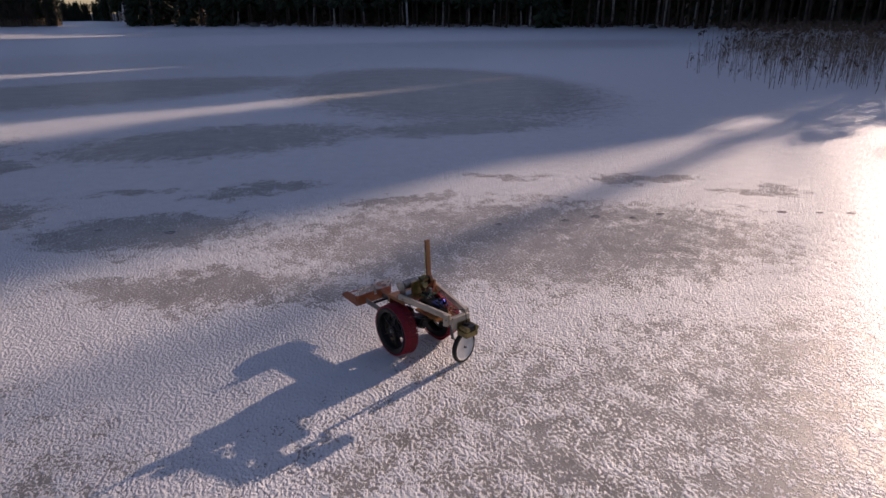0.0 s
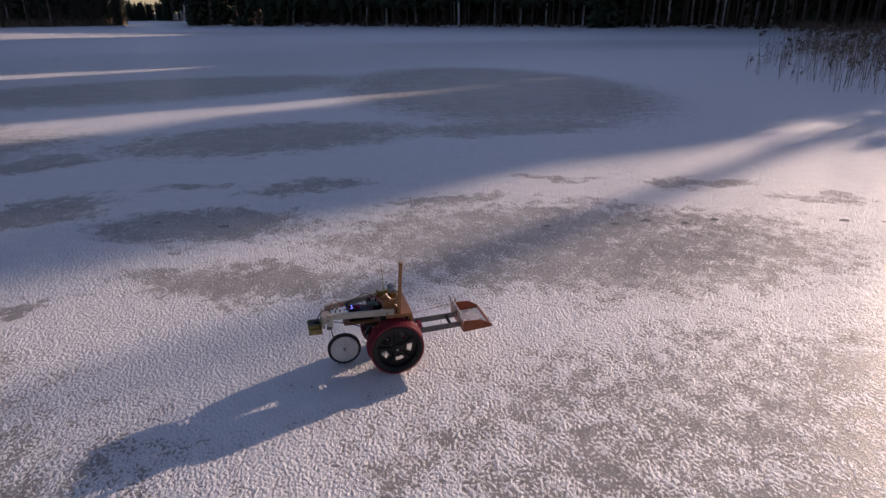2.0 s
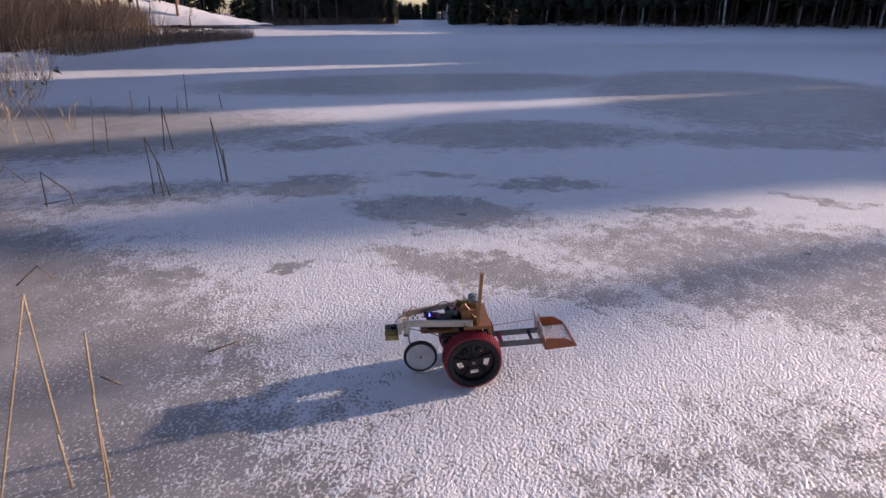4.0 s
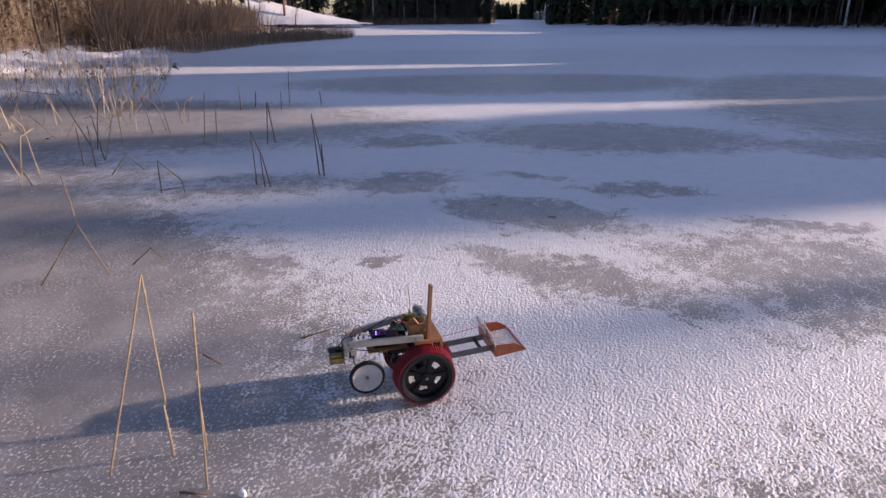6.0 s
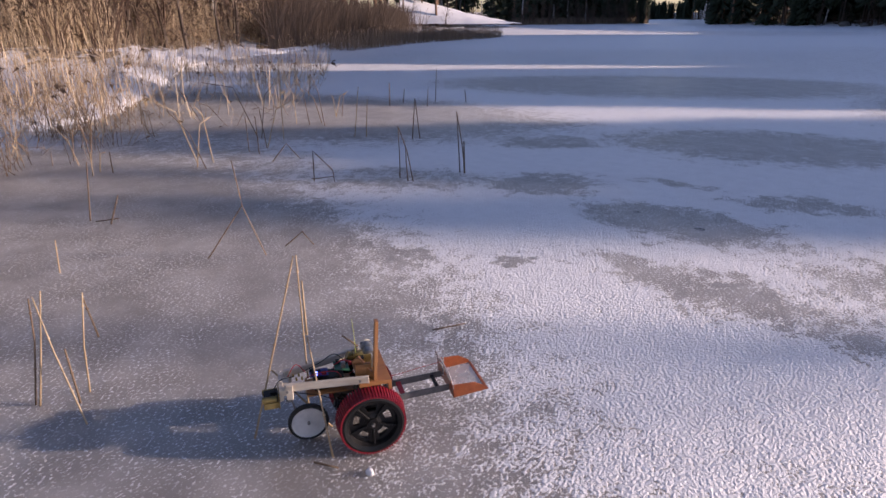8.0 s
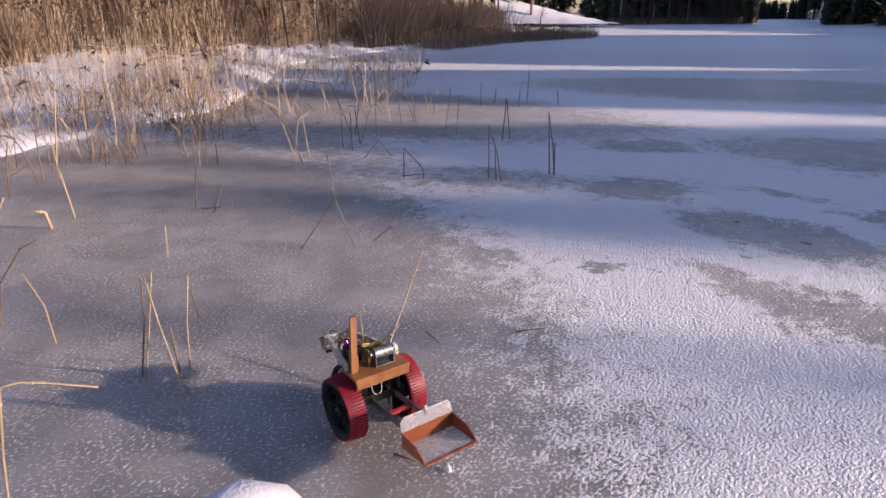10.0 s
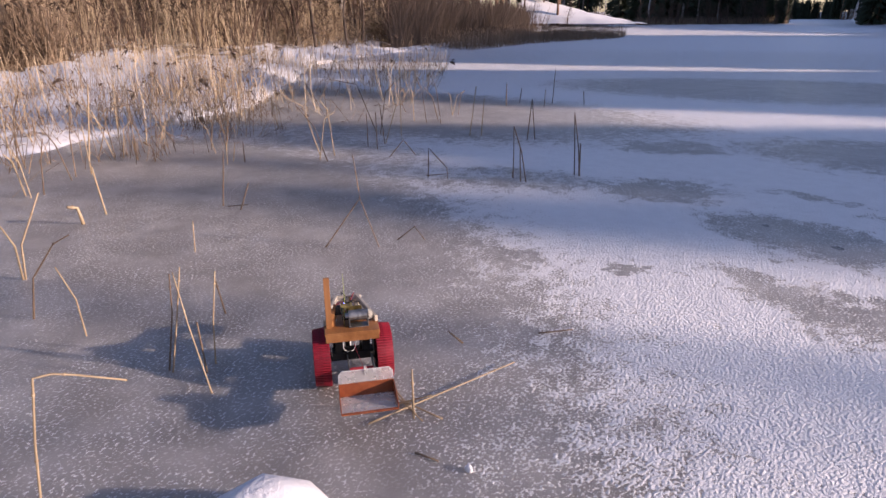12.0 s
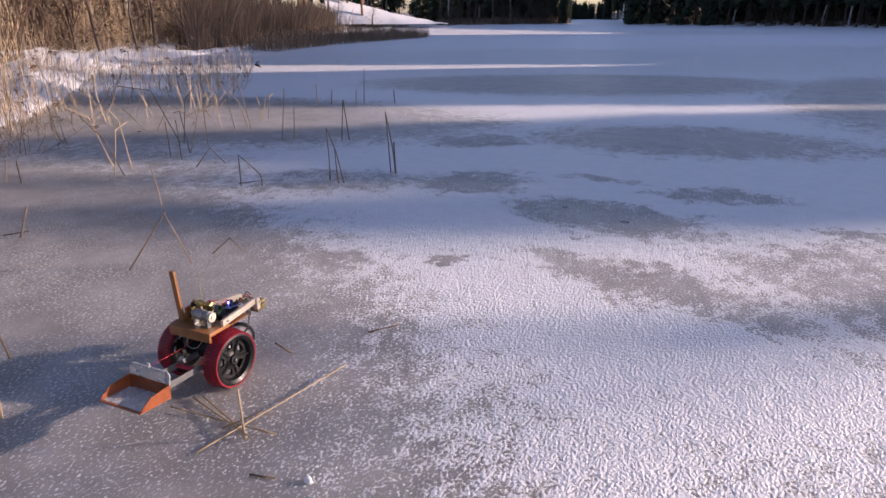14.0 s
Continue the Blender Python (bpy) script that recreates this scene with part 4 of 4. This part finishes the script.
simple("controller", BLUE, lambda bm: box(bm, (0.060, 0.045, 0.003), pose(0.15, 0.0, 0.250), 0.0005), "blue controller circuit board")
simple("driver_board", GREENPCB, lambda bm: box(bm, (0.05, 0.055, 0.003), pose(0.075, 0.0, 0.262, 0, -14, 0), 0.0005), "green motor driver board")
for i, (x, y, h) in enumerate(((0.135, 0.012, 0.008), (0.150, -0.008, 0.006), (0.168, 0.010, 0.012), (0.07, 0.015, 0.022), (0.085, -0.015, 0.014), (0.06, -0.012, 0.010), (0.172, -0.014, 0.008))):
    simple("chip", STEEL if i == 3 else BLACK, lambda bm: box(bm, (0.013, 0.011, h), pose(x, y, (0.251 if x > 0.12 else 0.264) + h / 2), 0.0006))
simple("pin_header", RED, lambda bm: [box(bm, (0.0022, 0.0022, 0.012), pose(0.128 + 0.004 * k, 0.02, 0.257), 0) for k in range(11)], "red pin header")
simple("terminal", BRASS, lambda bm: [box(bm, (0.006, 0.008, 0.010), pose(0.205 + 0.009 * k, 0.012 * (-1) ** k, 0.246), 0.001) for k in range(4)], "yellow terminals")
simple("status_lamp", LED, lambda bm: rod(bm, (0.158, 0.014, 0.252), (0.158, 0.014, 0.262), 0.0035, 0.002, 10), "lit blue status lamp")
WIRES = ((RED, ((0.08, 0.03, 0.24), (0.1, 0.05, 0.275), (0.15, 0.03, 0.268), (0.19, 0.02, 0.25))), (BLACK, ((0.05, -0.03, 0.25), (0.09, -0.045, 0.285), (0.14, -0.03, 0.27), (0.2, -0.02, 0.25))),
         (STRING, ((0.03, 0.01, 0.27), (0.07, 0.03, 0.30), (0.1, 0.0, 0.27))), (WHITE, ((-0.03, 0.03, 0.226), (-0.06, 0.035, 0.17), (-0.05, 0.0, 0.155), (-0.02, -0.02, 0.19))),
         (BLACK, ((-0.03, -0.03, 0.226), (-0.075, -0.02, 0.18), (-0.06, 0.02, 0.16), (-0.01, 0.03, 0.2))), (BLACK, ((0.02, 0.06, 0.22), (0.08, 0.075, 0.18), (0.16, 0.055, 0.20), (0.24, 0.03, 0.21))),
         (RED, ((0.0, -0.05, 0.22), (0.06, -0.065, 0.185), (0.12, -0.05, 0.21))), (BLACK, ((0.23, 0.0, 0.25), (0.275, 0.02, 0.255), (0.30, 0.01, 0.215))), (STRING, ((0.19, -0.01, 0.25), (0.22, -0.03, 0.275), (0.25, -0.02, 0.24))))
for m, p in WIRES:
    simple("wire", m, lambda bm: wire(bm, curve(p, 5), 0.0016, 5), "", True)

# rear lifting arm and scoop
ARM_Y = (0.022, -0.070)
for y in ARM_Y:
    simple("lift_arm", GREY, lambda bm: bar(bm, (-0.01, y, 0.112), (-0.294, y, 0.126), 0.005, 0.024, 0.001), "flat grey lifting arm")
simple("arm_tie", STRING, lambda bm: (bar(bm, (-0.13, ARM_Y[0], 0.118), (-0.13, ARM_Y[1], 0.118), 0.016, 0.010, 0.001),), "red tie between the arms")
simple("arm_tie", BLACK, lambda bm: (bar(bm, (-0.255, ARM_Y[0], 0.124), (-0.255, ARM_Y[1], 0.124), 0.012, 0.008, 0.001),))
simple("scoop_post", CLEAR, lambda bm: box(bm, (0.006, 0.010, 0.075), pose(-0.285, -0.024, 0.185), 0.001))
simple("cord", STRING, lambda bm: wire(bm, [(-0.03, -0.0, 0.20), (-0.10, -0.006, 0.19), (-0.285, -0.024, 0.205)], 0.0008, 5), "red lifting cord")
P0, P1, YL, YR, Z0, Z1 = -0.296, -0.418, 0.070, -0.120, 0.112, 0.124


def panel(bm, corners, thick):
    """A flat sheet with thickness."""
    c = [Vector(q) for q in corners]
    n = (c[1] - c[0]).cross(c[-1] - c[0]).normalized() * thick / 2
    a, b = [bm.verts.new(q + n) for q in c], [bm.verts.new(q - n) for q in c]
    bm.faces.new(a)
    bm.faces.new(b[::-1])
    for i in range(len(c)):
        bm.faces.new((a[i], b[i], b[(i + 1) % len(c)], a[(i + 1) % len(c)]))


simple("scoop_floor", CLEAR, lambda bm: panel(bm, ((P0, YL, Z0), (P1, YL, Z1), (P1, YR, Z1), (P0, YR, Z0)), 0.003), "scuffed clear scoop floor")
simple("scoop_lip", ORANGE, lambda bm: (bar(bm, (P1, YL, Z1 + 0.001), (P1, YR, Z1 + 0.001), 0.010, 0.005, 0.001),), "orange scoop lip")
for y in (YL, YR):
    simple("scoop_side", ORANGE, lambda bm: panel(bm, ((P0, y, Z0), (P1, y, Z1), (P1 + 0.004, y, Z1 + 0.012), (P1 + 0.045, y, Z1 + 0.036), (P0, y, Z0 + 0.050)), 0.003), "orange plastic scoop side")
simple("scoop_back", ORANGE, lambda bm: panel(bm, ((P0, YL, Z0), (P0, YR, Z0), (P0 + 0.004, YR, Z0 + 0.050), (P0 + 0.004, YL, Z0 + 0.050)), 0.003), "orange plastic scoop back")
simple("scoop_guard", CLEAR, lambda bm: panel(bm, ((P0 + 0.004, YL, Z0 + 0.051), (P0 + 0.004, YR, Z0 + 0.051), (P0 + 0.012, YR + 0.002, Z0 + 0.082), (P0 + 0.014, YR + 0.014, Z0 + 0.092), (P0 + 0.014, YL - 0.014, Z0 + 0.092), (P0 + 0.012, YL - 0.002, Z0 + 0.082)), 0.003), "clear plastic scoop guard")

# a thin white bar follows the guard's outer edge
simple("guard_rim", WHITE, lambda bm: wire(bm, [(P0 + 0.005, YL, Z0 + 0.052), (P0 + 0.012, YL - 0.002, Z0 + 0.082), (P0 + 0.014, YL - 0.014, Z0 + 0.093), (P0 + 0.014, YR + 0.014, Z0 + 0.093), (P0 + 0.012, YR + 0.002, Z0 + 0.082), (P0 + 0.005, YR, Z0 + 0.052)], 0.0018, 6), "thin whitish edge along the clear guard")

# trailing front wheel on its swivelling fork; the fork's space has its pivot at the origin
FR, PIVOT = 0.068, Vector((0.248, 0.0, 0.205))
bm = bmesh.new()
rod(bm, (0, 0, 0.012), (0, 0, -0.022), 0.010)
bar(bm, (0.004, 0.026, -0.030), (-0.004, -0.026, -0.030), 0.022, 0.005, 0.001)
bar(bm, (0, -0.026, -0.03), (-0.012, -0.026, -0.095), 0.014, 0.004, 0.001)
bar(bm, (-0.012, -0.026, -0.090), (-0.056, -0.026, PIVOT.z * -1 + FR), 0.014, 0.004, 0.001)
fork = part("swivel_fork", bm, GREY, robot, "grey metal swivel fork")
fork.location = PIVOT
bm = bmesh.new()
lathe(bm, ((0.0001, -0.004), (0.050, -0.006), (0.058, -0.009), (0.058, 0.009), (0.050, 0.006), (0.0001, 0.004)), 36, False)
for i in range(3):
    box(bm, (0.036, 0.0095, 0.003), Matrix.Rotation(i * 2.094, 4, "Y") @ Matrix.Translation((0.028, 0, 0)), 0.001)
front_wheel = part("front_wheel", bm, WHITE, fork, "white plastic wheel disc")
bm = bmesh.new()
lathe(bm, ((0.057, -0.009), (0.0650, -0.010), (0.068, -0.005), (0.068, 0.005), (0.0650, 0.010), (0.057, 0.009)), 40)
front_tyre = part("front_tyre", bm, RUBBER, fork, "thin black rubber tyre", True)
bm = bmesh.new()
rod(bm, (0, -0.028, 0), (0, 0.014, 0), 0.005)
front_axle = part("front_axle", bm, STEEL, fork)
for ob in (front_wheel, front_tyre, front_axle):
    ob.location = (-0.052, 0, FR - PIVOT.z)


# ---- reeds that the robot runs down ----
def straight(length, r, label=STANDING, material=REED):
    return stalk(((0, 0, 0), (0, 0, length)), r, material, label)


REED_A, REED_B = straight(0.68, 0.0040, "long dry tan reed, knocked down onto the ice"), straight(0.45, 0.0038, "dry tan reed top, broken off and lying on ice")
REED_C, REED_D = straight(0.42, 0.0040, "tan reed stalk, broken and pushed over"), straight(0.18, 0.0042, "tan reed tip hanging from a broken stalk")
REED_E = straight(0.31, 0.004, "short tan reed beside the others, pushed over")
stalk(((-1.75, 0.885, -0.02), (-1.752, 0.882, 0.20)), 0.005, REED, "broken reed stub standing upright in the ice")


def lying(a, b):
    """The pose of a stalk whose foot is at a and which points to b."""
    a, b = Vector(a), Vector(b)
    return Matrix.Translation(a) @ (b - a).to_track_quat("Z", "Y").to_matrix().to_4x4()


# seconds, place and heading of the robot
TRACK = ((0.0, -0.111, 2.443, -49.5), (0.2, -0.112, 2.438, -75.6), (0.4, -0.118, 2.438, -98.5), (0.6, -0.121, 2.439, -124.0), (0.8, -0.122, 2.441, -149.0), (1.0, -0.139, 2.434, -161.5),
         (1.2, -0.200, 2.405, -161.0), (1.5, -0.279, 2.368, -161.0), (3.0, -0.683, 2.173, -158.0), (4.2, -0.98, 2.015, -147.0), (5.3, -1.218, 1.835, -133.5), (6.5, -1.427, 1.539, -128.0), (6.8, -1.482, 1.455, -127.0), (7.0, -1.508, 1.398, -125.0), (7.5, -1.548, 1.166, -116.5),
         (8.0, -1.612, 1.025, -116.4), (8.4, -1.645, 0.928, -117.5), (8.5, -1.645, 0.928, -118.5), (8.6, -1.640, 0.925, -123.5), (8.8, -1.638, 0.918, -135.6), (9.0, -1.648, 0.893, -143.1), (9.2, -1.661, 0.872, -150.5), (10.2, -1.80, 0.82, -186.0), (11.0, -1.93, 0.805, -205.0),
         (11.3, -1.967, 0.806, -206.5), (11.5, -1.990, 0.808, -196.5), (11.8, -2.080, 0.808, -191.5), (12.1, -2.115, 0.829, -208.2), (12.5, -2.160, 0.862, -230.0), (12.8, -2.170, 0.890, -238.5), (13.1, -2.178, 0.910, -245.5), (14.0, -2.200, 1.020, -254.0))
SWIVEL = ((0.0, -80), (0.6, -80), (0.8, -70), (1.0, -50), (1.2, -20), (1.5, -2), (3.0, 0), (8.4, 0), (8.8, -3), (9.0, -14), (9.2, -30), (10.2, -45), (11.2, -35), (11.5, 20), (11.9, 10), (12.2, -40), (12.8, -45), (14.0, -40))


def motions():
    walk(robot, [(t, pose(x, y, 0, 0, 0, h)) for t, x, y, h in TRACK])
    walk(fork, [(t, pose(*PIVOT, 0, 0, a)) for t, a in SWIVEL])
    # each drive wheel rolls by the way that it has gone along the robot's heading
    left, right, front = [(0.0, 0.0)], [(0.0, 0.0)], [(0.0, 0.0)]
    for (t0, x0, y0, h0), (t1, x1, y1, h1) in zip(TRACK, TRACK[1:]):
        c = radians((h0 + h1) / 2)
        ahead = (x1 - x0) * math.cos(c) + (y1 - y0) * math.sin(c)
        turn = radians(h1 - h0) * 0.118
        steps = max(1, math.ceil((abs(ahead) + abs(turn)) / R / 0.9))
        for k in range(1, steps + 1):
            t = t0 + (t1 - t0) * k / steps
            left.append((t, left[-1][1] + (ahead - turn) / R / steps))
            right.append((t, right[-1][1] + (ahead + turn) / R / steps))
            front.append((t, front[-1][1] + min(1.2, abs(ahead) / FR / steps)))
    for ob, rows, y in ((WHEEL_L, left, 0.118), (WHEEL_R, right, -0.118)):
        walk(ob, [(t, Matrix.Translation((0, y, R)) @ Matrix.Rotation(a, 4, "Y")) for t, a in rows])
    walk(front_wheel, [(t, Matrix.Translation((-0.052, 0, FR - PIVOT.z)) @ Matrix.Rotation(a, 4, "Y")) for t, a in front])
    up_a, up_b = lying((-1.83, 0.71, -0.01), (-1.74, 0.88, 0.65)), lying((-1.745, 0.885, 0.20), (-1.74, 0.88, 0.65))
    walk(REED_A, [(0.0, up_a), (7.9, up_a), (8.3, lying((-1.85, 0.74, 0), (-1.81, 0.88, 0.65))), (8.45, lying((-1.98, 0.85, 0), (-1.80, 0.95, 0.62))), (8.65, lying((-1.90, 0.89, 0), (-1.87, 0.87, 0.64))), (8.8, lying((-1.86, 0.90, 0), (-1.88, 0.87, 0.64))), (9.0, lying((-1.98, 0.95, 0.0), (-2.524, 1.132, 0.365))), (9.2, lying((-1.98, 0.97, 0.0), (-2.533, 1.084, 0.379))),
                  (10.2, lying((-1.88, 0.85, 0.01), (-2.0, 1.2, 0.3))), (11.0, lying((-1.80, 0.73, 0.008), (-1.83, 1.40, 0.02))), (14.0, lying((-1.80, 0.73, 0.008), (-1.83, 1.40, 0.02)))])
    walk(REED_B, [(0.0, up_b), (7.9, up_b), (8.3, lying((-1.80, 0.90, 0.2), (-1.81, 0.89, 0.64))), (8.45, lying((-1.88, 0.90, 0.2), (-1.825, 0.86, 0.62))), (8.8, lying((-1.835, 0.87, 0.2), (-1.815, 0.945, 0.63))), (9.2, lying((-1.95, 0.95, 0.03), (-2.2, 1.05, 0.3))),
                  (10.2, lying((-1.80, 0.95, 0.02), (-2.2, 0.85, 0.1))), (11.0, lying((-1.68, 0.96, 0.01), (-2.11, 0.80, 0.015))), (14.0, lying((-1.68, 0.96, 0.01), (-2.11, 0.80, 0.015)))])
    up_c, up_d = lying((-1.53, 0.85, -0.01), (-1.516, 0.87, 0.42)), lying((-1.516, 0.87, 0.41), (-1.51, 0.88, 0.60))
    walk(REED_C, [(0.0, up_c), (7.6, up_c), (8.0, lying((-1.56, 0.85, -0.01), (-1.68, 0.86, 0.40))), (8.2, lying((-1.61, 0.85, 0.08), (-1.775, 0.80, 0.46))), (8.3, lying((-1.615, 0.80, 0.065), (-1.815, 0.68, 0.41))), (8.6, lying((-1.612, 0.797, 0.06), (-1.815, 0.67, 0.405))), (8.8, lying((-1.69, 0.74, 0.03), (-1.815, 0.694, 0.42))), (9.0, lying((-1.99, 0.54, 0.0), (-1.93, 0.70, 0.38))), (9.2, lying((-2.02, 0.72, 0.0), (-1.98, 0.80, 0.40))),
                  (10.2, lying((-2.0, 0.8, 0.02), (-1.8, 0.9, 0.2))), (11.0, lying((-2.10, 0.89, 0.012), (-1.74, 0.88, 0.03))), (14.0, lying((-2.10, 0.89, 0.012), (-1.74, 0.88, 0.03)))])
    walk(REED_D, [(0.0, up_d), (7.6, up_d), (8.0, lying((-1.68, 0.86, 0.40), (-1.70, 0.87, 0.57))), (8.1, lying((-1.735, 0.84, 0.43), (-1.70, 0.92, 0.47))), (8.2, lying((-1.775, 0.80, 0.46), (-1.716, 0.84, 0.302))), (8.3, lying((-1.815, 0.68, 0.41), (-1.75, 0.755, 0.28))), (8.6, lying((-1.815, 0.67, 0.405), (-1.756, 0.755, 0.28))), (8.8, lying((-1.815, 0.694, 0.42), (-1.704, 0.77, 0.292))), (9.0, lying((-1.93, 0.70, 0.38), (-1.87, 0.80, 0.24))), (9.2, lying((-1.98, 0.80, 0.40), (-1.93, 0.86, 0.25))),
                  (10.2, lying((-1.9, 0.9, 0.1), (-1.8, 0.97, 0.1))), (11.0, lying((-1.85, 0.86, 0.01), (-1.74, 0.92, 0.08))), (14.0, lying((-1.85, 0.86, 0.01), (-1.74, 0.92, 0.08)))])
    up_e = lying((-1.68, 0.96, -0.01), (-1.682, 0.965, 0.30))
    walk(REED_E, [(0.0, up_e), (7.5, up_e), (7.9, lying((-1.69, 0.95, -0.01), (-1.80, 0.84, 0.25))), (8.4, lying((-1.75, 0.93, 0.0), (-1.9, 0.75, 0.12))), (9.2, lying((-1.80, 0.90, 0.01), (-1.98, 0.72, 0.01))), (11.0, lying((-1.77, 0.90, 0.006), (-2.07, 0.915, 0.016))), (14.0, lying((-1.77, 0.90, 0.006), (-2.07, 0.915, 0.016)))])


motions()
